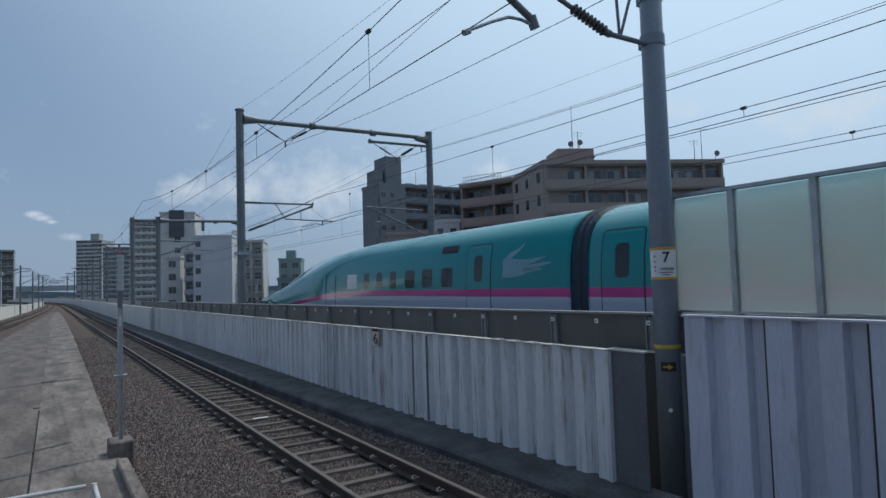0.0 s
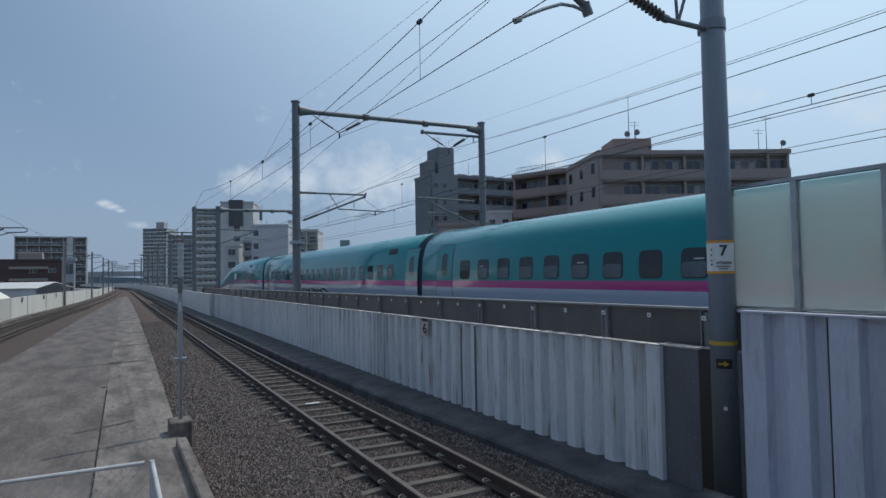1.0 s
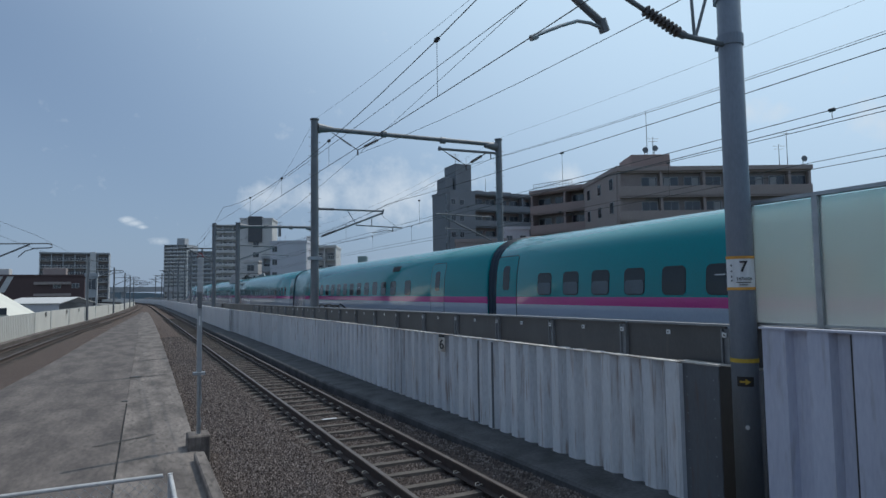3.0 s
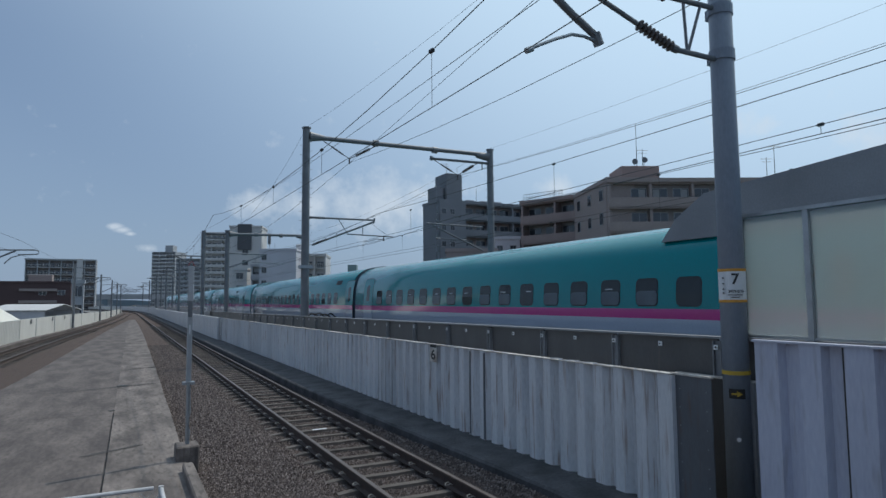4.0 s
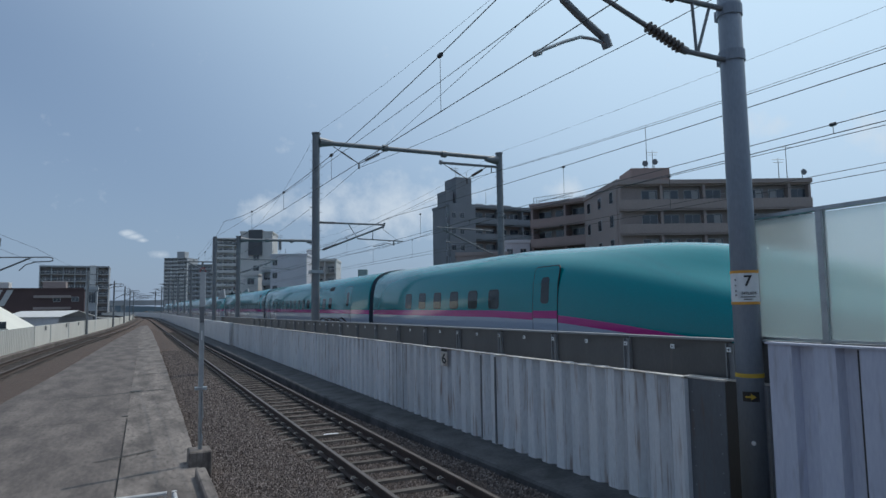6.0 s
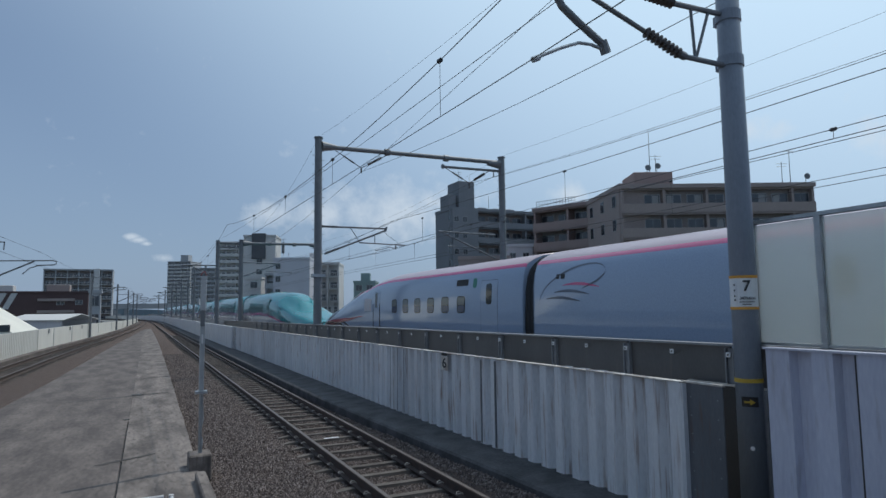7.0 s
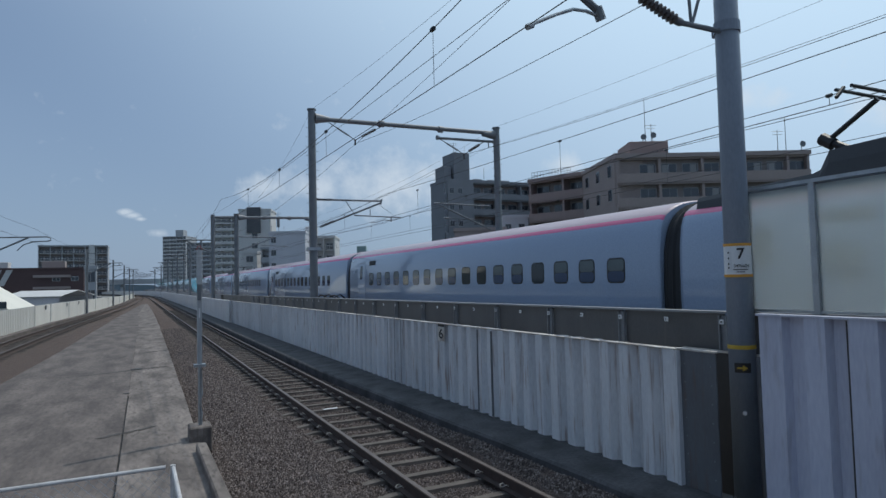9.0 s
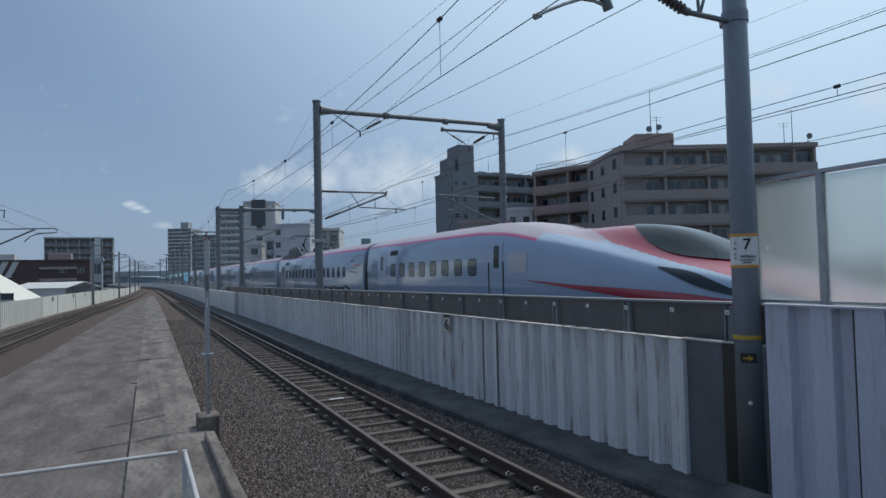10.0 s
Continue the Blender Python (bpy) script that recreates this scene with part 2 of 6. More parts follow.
fm1, fm2 = fn.new("ShaderNodeMixShader"), fn.new("ShaderNodeMixShader")
fm1.inputs[0].default_value, fm2.inputs[0].default_value = 0.5, 0.35
fl.new(ftr.outputs[0], fm1.inputs[1]), fl.new(fdi.outputs[0], fm1.inputs[2])
fl.new(fn["Principled BSDF"].outputs[0], fm2.inputs[1]), fl.new(fm1.outputs[0], fm2.inputs[2])
fl.new(fm2.outputs[0], fn["Material Output"].inputs["Surface"])
TEAL = mat("teal_train_paint", (0.0, 0.225, 0.245), 0.25, second=(0.0, 0.212, 0.232), scale=0.3, coat=0.7, spec=0.1)
PINK = mat("pink_stripe_paint", (0.50, 0.04, 0.25), 0.2, scale=0.3, second=(0.48, 0.04, 0.24), coat=1.0, spec=0.1)
TRAIN_WHITE = mat("white_train_paint", (0.42, 0.48, 0.58), 0.2, second=(0.40, 0.46, 0.56), scale=0.3, coat=1.0, spec=0.1)
SILVER = mat("silver_train_paint", (0.335, 0.41, 0.54), 0.25, second=(0.315, 0.39, 0.52), scale=0.3, coat=1.0, spec=0.1)
RED = mat("crimson_train_paint", (0.38, 0.016, 0.05), 0.22, second=(0.35, 0.016, 0.045), scale=0.3, coat=0.6)
# red roof paled to rose: the sky's sheen is put into the colour
ROOF_RED = mat("sheen_paled_red_roof", (0.46, 0.36, 0.40), 0.4, second=(0.42, 0.32, 0.36), scale=0.3, coat=0.25)
PINKLINE = mat("rose_line_paint", (0.66, 0.13, 0.27), 0.25, second=(0.64, 0.12, 0.26), scale=0.3, coat=0.4)
SCREEN_GLASS = mat("dark_windscreen_glass", (0.012, 0.02, 0.026), 0.05, spec=0.45)
TRAIN_GLASS = mat("dark_train_glass", (0.022, 0.03, 0.037), 0.06, spec=0.45)
CABIN = mat("pale_cabin_seen_through_glass", (0.11, 0.135, 0.14), 0.15, second=(0.075, 0.095, 0.10), scale=2, spec=0.5)
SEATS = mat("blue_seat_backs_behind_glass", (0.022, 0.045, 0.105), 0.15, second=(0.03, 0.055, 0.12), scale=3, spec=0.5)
# reflection in the lower half of the teal train's windows, painted as grey
REFLECT_GREY = mat("window_reflection_grey", (0.13, 0.16, 0.185), 0.3, spec=0.3)
# white glint on the window glass, painted as a small pale bar
WINDOW_GLINT = mat("window_glint_white", (0.65, 0.68, 0.70), 0.5)
SEAM_GREY = mat("grey_door_seal", (0.12, 0.145, 0.19), 0.5)
RUBBER = mat("black_gangway_rubber", (0.02, 0.021, 0.024), 0.6)
UNDER = mat("dark_underfloor", (0.05, 0.052, 0.056), 0.7)
COVER_GREY = mat("grey_roof_fairing", (0.27, 0.28, 0.30), 0.45, scale=0.8)
PALE_LOGO = mat("pale_logo_film", (0.20, 0.37, 0.45), 0.3)
STICKER = mat("pale_sticker_film", (0.50, 0.53, 0.60), 0.35, second=(0.52, 0.46, 0.47), scale=3)


# ---------- building blocks ----------
def thing(name, m=None, label="", category="", group="", kind=""):
    ob = new(name)
    ob.empty_display_size = 0.2
    if m is not None:
        ob.matrix_world = m
    return tagged(ob, label, category, group, kind)


def mesh_of(bm, *materials, smooth=False):
    me = bpy.data.meshes.new("mesh")
    bmesh.ops.recalc_face_normals(bm, faces=bm.faces)
    bm.to_mesh(me)
    bm.free()
    for m in materials:
        me.materials.append(m)
    if smooth:
        me.shade_smooth()
    return me


def part(name, bm, material, parent=None, label="", smooth=False, more=()):
    me = bm if isinstance(bm, bpy.types.Mesh) else mesh_of(bm, material, *more, smooth=smooth)
    ob = new(name, me)
    if parent is not None:
        ob.parent = parent
    return tagged(ob, label)


def box(bm, x0, x1, y0, y1, z0, z1, mi=0, bevel=0.0):
    r = bmesh.ops.create_cube(bm, size=1)
    vs = r["verts"]
    for v in vs:
        v.co = Vector(((x0 + x1) / 2 + v.co.x * (x1 - x0), (y0 + y1) / 2 + v.co.y * (y1 - y0), (z0 + z1) / 2 + v.co.z * (z1 - z0)))
    fs = {f for v in vs for f in v.link_faces}
    for f in fs:
        f.material_index = mi
    if bevel:
        es = list({e for v in vs for e in v.link_edges})
        bmesh.ops.bevel(bm, geom=es, offset=bevel, segments=1, affect="EDGES")
    return vs


def tube(bm, a, b, r, r2=None, n=8, mi=0):
    a, b = Vector(a), Vector(b)
    w = b - a
    g = bmesh.ops.create_cone(bm, cap_ends=True, segments=n, radius1=r, radius2=r if r2 is None else r2, depth=w.length)
    m = Matrix.Translation((a + b) / 2) @ w.to_track_quat("Z", "Y").to_matrix().to_4x4()
    bmesh.ops.transform(bm, matrix=m, verts=g["verts"])
    for f in {f for v in g["verts"] for f in v.link_faces}:
        f.material_index = mi


def pipe(bm, pts, r, n=8, mi=0):
    """A bent round bar through pts."""
    pts = [Vector(p) for p in pts]
    rings = []
    for i, p in enumerate(pts):
        d = (pts[min(i + 1, len(pts) - 1)] - pts[max(i - 1, 0)]).normalized()
        q = d.to_track_quat("Z", "Y")
        rings.append([bm.verts.new(p + q @ Vector((r * math.cos(2 * math.pi * k / n), r * math.sin(2 * math.pi * k / n), 0))) for k in range(n)])
    for a, b in zip(rings, rings[1:]):
        for k in range(n):
            bm.faces.new((a[k], a[(k + 1) % n], b[(k + 1) % n], b[k])).material_index = mi
    bm.faces.new(rings[0]).material_index = mi
    bm.faces.new(list(reversed(rings[-1]))).material_index = mi


def strip(bm, sections, close=False, mi=None):
    """Skin between equal rows of points; mi: a material index for each gap between neighbours of a row."""
    rows = [[bm.verts.new(p) for p in s] for s in sections]
    for a, b in zip(rows, rows[1:]):
        m = len(a)
        for k in range(m if close else m - 1):
            j = (k + 1) % m
            f = bm.faces.new((a[k], a[j], b[j], b[k]))
            if mi:
                f.material_index = mi[k]
    return rows


def sheet(bm, outline, z0, z1):
    """A flat slab with the outline [(x, y), ...], counter-clockwise."""
    top = [bm.verts.new((x, y, z1)) for x, y in outline]
    low = [bm.verts.new((x, y, z0)) for x, y in outline]
    bm.faces.new(top)
    bm.faces.new(list(reversed(low)))
    for k in range(len(outline)):
        j = (k + 1) % len(outline)
        bm.faces.new((low[k], low[j], top[j], top[k]))


def thicken(bm, t):
    bm.normal_update()
    bmesh.ops.solidify(bm, geom=bm.faces[:], thickness=t)


def along(pts, y):
    """x at y on the line through pts [(x, y), ...]."""
    return float(np.interp(y, [p[1] for p in pts], [p[0] for p in pts]))


# ---------- the line: ground, decks, ballast ----------
LEFT_WALL = [(-8.4, -10), (-7.9, 8), (-6.49, 39.6), (-5.74, 53.7), (-4.77, 65), (-3.3, 86), (-2.0, 112), (-0.1, 168), (-0.5, 200), (-5.5, 260), (-39, 420)]
LEFT_TRACK = [(x + 1.62, y) for x, y in LEFT_WALL]
SLAB_R = [(0.82, -12), (0.84, 8), (0.96, 13), (1.41, 45), (1.62, 70), (1.7, 100)]
SLAB_L = [(-4.6, -12), (-4.0, 6), (-3.2, 19.6), (-2.75, 27), (-1.5, 55), (-0.2, 80), (0.9, 100)]
RAIL_XS = (3.02, 4.15)   # rail heads of the right-hand line
TRACK_X = 3.585


def bend(y):
    """The line swings to the left past 150 m."""
    return -0.0007 * max(0, y - 150) ** 2


bm = bmesh.new()
bmesh.ops.create_grid(bm, x_segments=40, y_segments=40, size=4500)
GROUND_MAT = mat("city_ground", (0.11, 0.115, 0.105), 0.95, second=(0.06, 0.075, 0.055), scale=0.02, bump_scale=0.4)
ground = tagged(part("ground", bm, GROUND_MAT), "grey city ground far below the viaduct", "ground", kind="structure")
ground.location.z = -9

bm = bmesh.new()
sheet(bm, [(-9.2, -14), (7.1, -14), (7.1, 150), (5.3, 200), (-1.3, 260), (-43.9, 420), (-48, 420), (-13, 260), (-6, 200), (-4.5, 112), (-9.2, 39)], -1.4, -0.55)
tagged(part("viaduct_deck", bm, CONCRETE_OLD), "weathered concrete viaduct deck under the ballast", "deck", kind="structure")
bm = bmesh.new()
sheet(bm, [(7.15, -14), (19.5, -14), (19.5, 600), (7.15, 600)], -1.4, 0.12)
tagged(part("viaduct_deck", bm, CONCRETE_OLD), "concrete deck slab of the high-speed line", "deck", kind="structure")


def ballast_sheet(x0, x1, y0, y1, step, top):
    """A lumpy bed between two edges given as functions of y."""
    bm = bmesh.new()
    ys = np.arange(y0, y1 + step, step)
    rows = []
    for y in ys:
        a, b = x0(y), x1(y)
        m = max(4, int(4.0 / 0.25))
        rows.append([(a + (b - a) * k / m, y, top(a + (b - a) * k / m, y)) for k in range(m + 1)])
    strip(bm, rows)
    return bm


def bed_z(x, y):
    """Height of the ballast: low beside the platform, nearly at sleeper level under the rails."""
    z = -0.205 + 0.02 * noise.noise((x * 2, y * 2, 0)) + 0.015 * noise.noise((x * 7, y * 7, 3))
    if x > 0:
        z += 0.035 * max(0, min(1, (2.6 - x) / 0.2, (x - 1.2) / 0.6)) + 0.36 * max(0, x - 4.5) - 0.022 * max(0, min(1, (x - 2.65) / 0.2, (4.7 - x) / 0.2))
    return z


bed = tagged(part("ballast", ballast_sheet(lambda y: along(SLAB_R, y) - 0.1, lambda y: 4.95, -12, 130, 0.5, bed_z), BED, smooth=True),
             "brown-grey crushed stone ballast beside the platform", "ballast", kind="stuff")
bed2 = tagged(part("ballast", ballast_sheet(lambda y: along(LEFT_WALL, y) + 0.3, lambda y: along(SLAB_L, y) + 0.1, -12, 130, 0.8, bed_z), BED, smooth=True),
              "brown ballast of the curving second track", "ballast", kind="stuff")
bed3 = tagged(part("ballast", ballast_sheet(lambda y: along(LEFT_WALL, y) + 0.3, lambda y: 4.95 + bend(y), 130, 420, 5, lambda x, y: -0.2), BED),
              "brown ballast bed running into the distance", "ballast", kind="stuff")
bed4 = tagged(part("ballast", ballast_sheet(lambda y: 0.7, lambda y: 1.9, 98.5, 131, 0.8, lambda x, y: -0.19), BED), "brown ballast past the platform tip", "ballast", kind="stuff")
bm = bmesh.new()
box(bm, 7.5, 18.8, -14, 600, 0.125, 0.2)
tagged(part("ballast", bm, BED), "dark ballast bed under the high-speed tracks", "ballast", kind="stuff")


def stones(name, n, x0, x1, y0, y1, power, label):
    """Loose stones strewn over the bed: uneven octahedra, denser near the camera."""
    rng = np.random.default_rng(5)
    base = np.array([(1, 0, 0), (0, 1, 0), (-1, 0, 0), (0, -1, 0), (0, 0, 1), (0, 0, -1)], float)
    tri = np.array([(0, 1, 4), (1, 2, 4), (2, 3, 4), (3, 0, 4), (1, 0, 5), (2, 1, 5), (3, 2, 5), (0, 3, 5)])
    y = y0 + (y1 - y0) * rng.random(n) ** power
    a = np.array([x0(v) for v in y])
    x = a + (x1 - a) * rng.random(n)
    keep = np.all([np.abs(x - r) > 0.085 for r in RAIL_XS], axis=0)
    x, y = x[keep], y[keep]
    n = len(x)
    size = rng.uniform(0.008, 0.019, n) * (1 + y / 30) * np.where((x > 2.55) & (x < 4.6), 0.75, 1.0)
    p = base[None] * rng.uniform(0.55, 1.3, (n, 6, 3)) * size[:, None, None]
    th = rng.uniform(0, 6.28, n)
    c, s = np.cos(th)[:, None], np.sin(th)[:, None]
    z = np.array([bed_z(u, v) for u, v in zip(x, y)]) + 0.008
    vx = p[..., 0] * c - p[..., 1] * s + x[:, None]
    vy = p[..., 0] * s + p[..., 1] * c + y[:, None]
    verts = np.stack([vx, vy, p[..., 2] + z[:, None]], -1).reshape(-1, 3)
    faces = (tri[None] + 6 * np.arange(n)[:, None, None]).reshape(-1, 3)
    me = bpy.data.meshes.new("mesh")
    me.from_pydata(verts.tolist(), [], faces.tolist())
    me.materials.append(STONE)
    return tagged(new(name, me), label, "ballast", kind="stuff")


stones("ballast_stones", 240000, lambda y: along(SLAB_R, y) + 0.0, 4.9, 4.2, 42, 2.0, "loose brown and grey ballast stones between the rails")

# ---------- the low platform slab ----------
slab = thing("platform", None, "stained grey concrete platform slab between the two tracks", "platform", kind="structure")
ys = [-12, 16.0, 28.5, 44, 60, 80, 100]
for a, b in zip(ys, ys[1:]):
    g = 0.014 if b < 20 else 0.002
    mid0, mid1 = min(-0.34 + 0.012 * a, along(SLAB_R, a) - 0.3), min(-0.34 + 0.012 * b, along(SLAB_R, b) - 0.3)
    if b > 60:
        mid0, mid1 = (along(SLAB_L, a) + along(SLAB_R, a)) / 2, (along(SLAB_L, b) + along(SLAB_R, b)) / 2
    n_ = 6
    for edge0, edge1, m_ in ((SLAB_L, None, CONCRETE), (None, SLAB_R, CONCRETE_DRY)):
        left_, right_ = [], []
        for k in range(n_ + 1):
            y = a + 0.003 + (b - a - 0.006) * k / n_
            mx = mid0 + (mid1 - mid0) * k / n_
            left_.append((along(SLAB_L, y) if edge0 else mx + g, y))
            right_.append((mx - g if edge0 else along(SLAB_R, y) + 0.05 * noise.noise((0, y * 1.3, 0)), y))
        bm = bmesh.new()
        sheet(bm, right_ + list(reversed(left_)), -0.3, 0.0 if edge0 else -0.003)
        part("slab", bm, m_, slab)
bm = bmesh.new()
sheet(bm, [(-4.55, -12), (0.8, -12), (0.9, 12), (1.3, 42), (1.6, 99.5), (0.9, 99.5), (-1.5, 54), (-3.1, 20), (-3.9, 6)], -0.35, -0.035)
part("joint_filler", bm, LEDGE, slab, "dark joint filler between the slabs")
# raised kerb on the platform's edge in front of the marker post
bm = bmesh.new()
strip(bm, [[(0.80, y, -0.25), (0.80, y, 0.10), (0.82, y, 0.12), (0.93, y, 0.12), (0.95, y, 0.10), (0.95, y, -0.25)] for y in (-6, 0, 4, 8, 10.05)])
bm.faces.ensure_lookup_table()
tagged(part("kerb", bm, CONCRETE_DRY), "low concrete kerb along the platform edge", "kerb", kind="structure")


# ---------- rails ----------
PROFILE = [(-0.064, -0.153), (0.064, -0.153), (0.064, -0.140), (0.012, -0.122), (0.010, -0.045), (0.0325, -0.034), (0.0325, -0.006),
           (0.026, 0), (-0.026, 0), (-0.0325, -0.006), (-0.0325, -0.034), (-0.010, -0.045), (-0.012, -0.122), (-0.064, -0.140)]


def rail_mesh(xs, ys, z=0.0, k=1.12):
    bm = bmesh.new()
    mi = [0] * 14
    mi[7] = 1
    strip(bm, [[(x + px * k, y, z + pz * k) for px, pz in PROFILE] for x, y in zip(xs, ys)], close=True, mi=mi)
    return mesh_of(bm, RAIL_SIDE, RAIL_TOP)


track_r = thing("railway_track", None, "rusty narrow-gauge rails on concrete sleepers in ballast", "railway track", kind="structure")
ys = [-12, 20, 45, 70, 100, 140, 160, 180, 200, 220, 260, 300, 360, 420]
for rx in RAIL_XS:
    part("rail", rail_mesh([rx + bend(y) for y in ys], ys), RAIL_SIDE, track_r)

# sleepers with rounded ends, and spring clips on both sides of each rail
bm = bmesh.new()
strip(bm, [[(-x * 1.0, -0.10, -0.32), (-x, -0.062, -h), (-x, 0.062, -h), (-x, 0.10, -0.32)] for x, h in
           ((0.92, 0.19), (0.72, 0.168), (0.3, 0.178), (-0.3, 0.178), (-0.72, 0.168), (-0.92, 0.19))])
SLEEPER_ME = mesh_of(bm, SLEEPER)
bm = bmesh.new()
for sx in (-1, 1):
    pipe(bm, [(sx * 0.055, -0.045, -0.095), (sx * 0.085, -0.055, -0.07), (sx * 0.125, -0.04, -0.085), (sx * 0.14, 0.0, -0.10), (sx * 0.12, 0.04, -0.085), (sx * 0.075, 0.045, -0.075), (sx * 0.055, 0.03, -0.10)], 0.0075, n=5)
CLIP_ME = mesh_of(bm, CLIP)
y = -2.0
while y < 75:
    s = part("sleeper", SLEEPER_ME, SLEEPER, track_r)
    s.location = (TRACK_X + random.uniform(-0.015, 0.015), y, 0)
    s.rotation_euler.z = radians(random.uniform(-0.8, 0.8))
    for rx in RAIL_XS:
        c = part("rail_clip", CLIP_ME, CLIP, track_r)
        c.location = (rx, y, 0)
    y += 0.62

track_l = thing("railway_track", None, "second rusty track curving along the cream wall", "railway track", kind="structure")
ys2 = [-12, 8, 20, 30, 39, 50, 60, 70, 80, 91, 110, 130, 160, 200, 260, 340, 420]
for off in (-0.565, 0.565):
    part("rail", rail_mesh([along(LEFT_TRACK, y) + off for y in ys2], ys2), RAIL_SIDE, track_l)
y = 20
while y < 70:
    s = part("sleeper", SLEEPER_ME, SLEEPER, track_l)
    s.location = (along(LEFT_TRACK, y), y, 0)
    y += 0.66
SH_Z = 0.35
for xc in (10.8, 15.1):
    tr = thing("railway_track", None, "standard-gauge high-speed track behind the parapet", "railway track", kind="structure")
    for off in (-0.75, 0.75):
        part("rail", rail_mesh([xc + off] * 2, [-14, 600], SH_Z), RAIL_SIDE, tr)

def ledge_x(y):
    return float(np.interp(y, (5, 8, 11, 14, 18, 60), (4.92, 4.85, 4.74, 4.64, 4.55, 4.5)))


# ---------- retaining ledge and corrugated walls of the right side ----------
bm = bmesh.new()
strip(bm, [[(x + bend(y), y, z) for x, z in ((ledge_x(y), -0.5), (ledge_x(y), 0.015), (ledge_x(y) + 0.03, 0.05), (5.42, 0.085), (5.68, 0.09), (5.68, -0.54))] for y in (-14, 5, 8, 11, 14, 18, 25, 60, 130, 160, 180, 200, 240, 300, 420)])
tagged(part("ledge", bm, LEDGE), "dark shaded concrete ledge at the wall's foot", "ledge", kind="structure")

DEPTH = 0.09


def corrugated(width, h0, h1, waves):
    """One folded sheet along y from 0 to width, facing -x, with a thickness of 3 mm."""
    pts = []
    for k in range(waves):
        o = k * width / waves
        w = width / waves
        pts += [(0, o), (0, o + w * 0.46), (0.07, o + w * 0.465), (0.07, o + w * 0.50), (0.008, o + w * 0.505), (DEPTH, o + w * 0.54), (DEPTH, o + w * 0.82)]
    pts.append((0, width))
    bm = bmesh.new()
    strip(bm, [[(x, y, z) for x, y in pts] for z in (h0, h0 + 0.04, (h0 + h1) / 2, h1)])
    strip(bm, [[(x + 0.004, y, z) for x, y in pts] for z in (h0, h1)])
    return bm


def top_z(y):
    return 1.60 - 0.0042 * (y - 5)


wall_right = thing("wall_right", None, "weathered pale corrugated steel wall beside the track", "wall", kind="structure")
PANEL_ME = mesh_of(corrugated(1.105, 0.07, 1.6, 3), WALL_PAINT)
y = 5.26
k = 0
while y < 41:
    p = part("panel", PANEL_ME, WALL_PAINT, wall_right)
    p.location = (5.50 + random.uniform(-0.006, 0.006), y, 0.02 * random.random())
    p.scale.z = top_z(y) / 1.6
    k += 1
    y += 1.11
bm = bmesh.new()
strip(bm, [[(5.487, y, top_z(y)), (5.487, y, top_z(y) + 0.011), (5.60, y, top_z(y) + 0.011), (5.60, y, top_z(y))] for y in (5.2, 15, 28, 41)], close=True)
part("cap_strip", bm, CAP, wall_right, "bright thin capping strip")
for y in (9.32, 9.80, 13.42, 13.80, 14.25):
    bm = bmesh.new()
    box(bm, 5.49, 5.62, y, y + (0.036 if y < 12 else 0.022), 0.1, 1.55)
    part("seam_post", bm, DARK_STEEL, wall_right, "dark slot between two wall sections")
wall_far = thing("wall_right_far", None, "plain pale wall continuing along the track", "wall", kind="structure")
bm = bmesh.new()
strip(bm, [[(5.52 + bend(y), y, 0.0), (5.52 + bend(y), y, 1.46 - 0.001 * (y - 42))] for y in (41.9, 60, 80, 100, 140, 160, 180, 200, 220, 260, 300, 360, 420)])
thicken(bm, -0.15)
part("wall_body", bm, WALL_PAINT, wall_far)
for y in (52, 64, 77, 92, 110):
    bm = bmesh.new()
    box(bm, 5.46, 5.56, y, y + 0.25, 0.0, 1.35)
    part("buttress", bm, LEDGE, wall_far)
bm = bmesh.new()
box(bm, 5.5, 5.75, 41.05, 41.85, 0.05, 1.45, bevel=0.01)
part("gap_post", bm, DARK_STEEL, wall_far, "dark post in the gap between wall sections")

# flat end plate, recess plates round the pole
PLATE_STEEL = mat("grimy_end_plate", (0.15, 0.16, 0.175), 0.6, second=(0.085, 0.088, 0.095), scale=2.2, spread=0.4, streak=0.3, rust=(0.13, 0.085, 0.06, 0.55, 0.7), bump=0.2)
end = thing("end_post", None, "dark weathered steel end plates of the wall round the pole", "wall end", kind="structure")
# back_plate: shade of the recess is put into its near-black colour
for nm, b, m in (("flange", (5.475, 5.56, 5.19, 5.245, 0.09, 1.59), WALL_PAINT), ("plate", (5.535, 5.55, 4.71, 5.188, 0.09, 1.60), PLATE_STEEL),
                 ("cap_strip", (5.52, 5.57, 4.70, 5.25, 1.60, 1.62), CAP),
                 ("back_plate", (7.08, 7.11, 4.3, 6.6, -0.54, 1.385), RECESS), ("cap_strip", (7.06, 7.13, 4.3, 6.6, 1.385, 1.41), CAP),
                 ("brace_post", (7.0, 7.08, 5.30, 5.36, -0.54, 1.384), PARAPET_POST)):
    bm = bmesh.new()
    box(bm, *b)
    part(nm, bm, m, end)
bm = bmesh.new()
tube(bm, (0, 0, 0), (-0.010, 0, 0), 0.008, n=6)
BOLT_ME = mesh_of(bm, PARAPET_POST)
for i in range(7):
    for yy in (5.13, 4.77):
        b = part("bolt", BOLT_ME, SIGN_BLACK, end)
        b.location = (5.538, yy, 0.25 + i * 0.2)

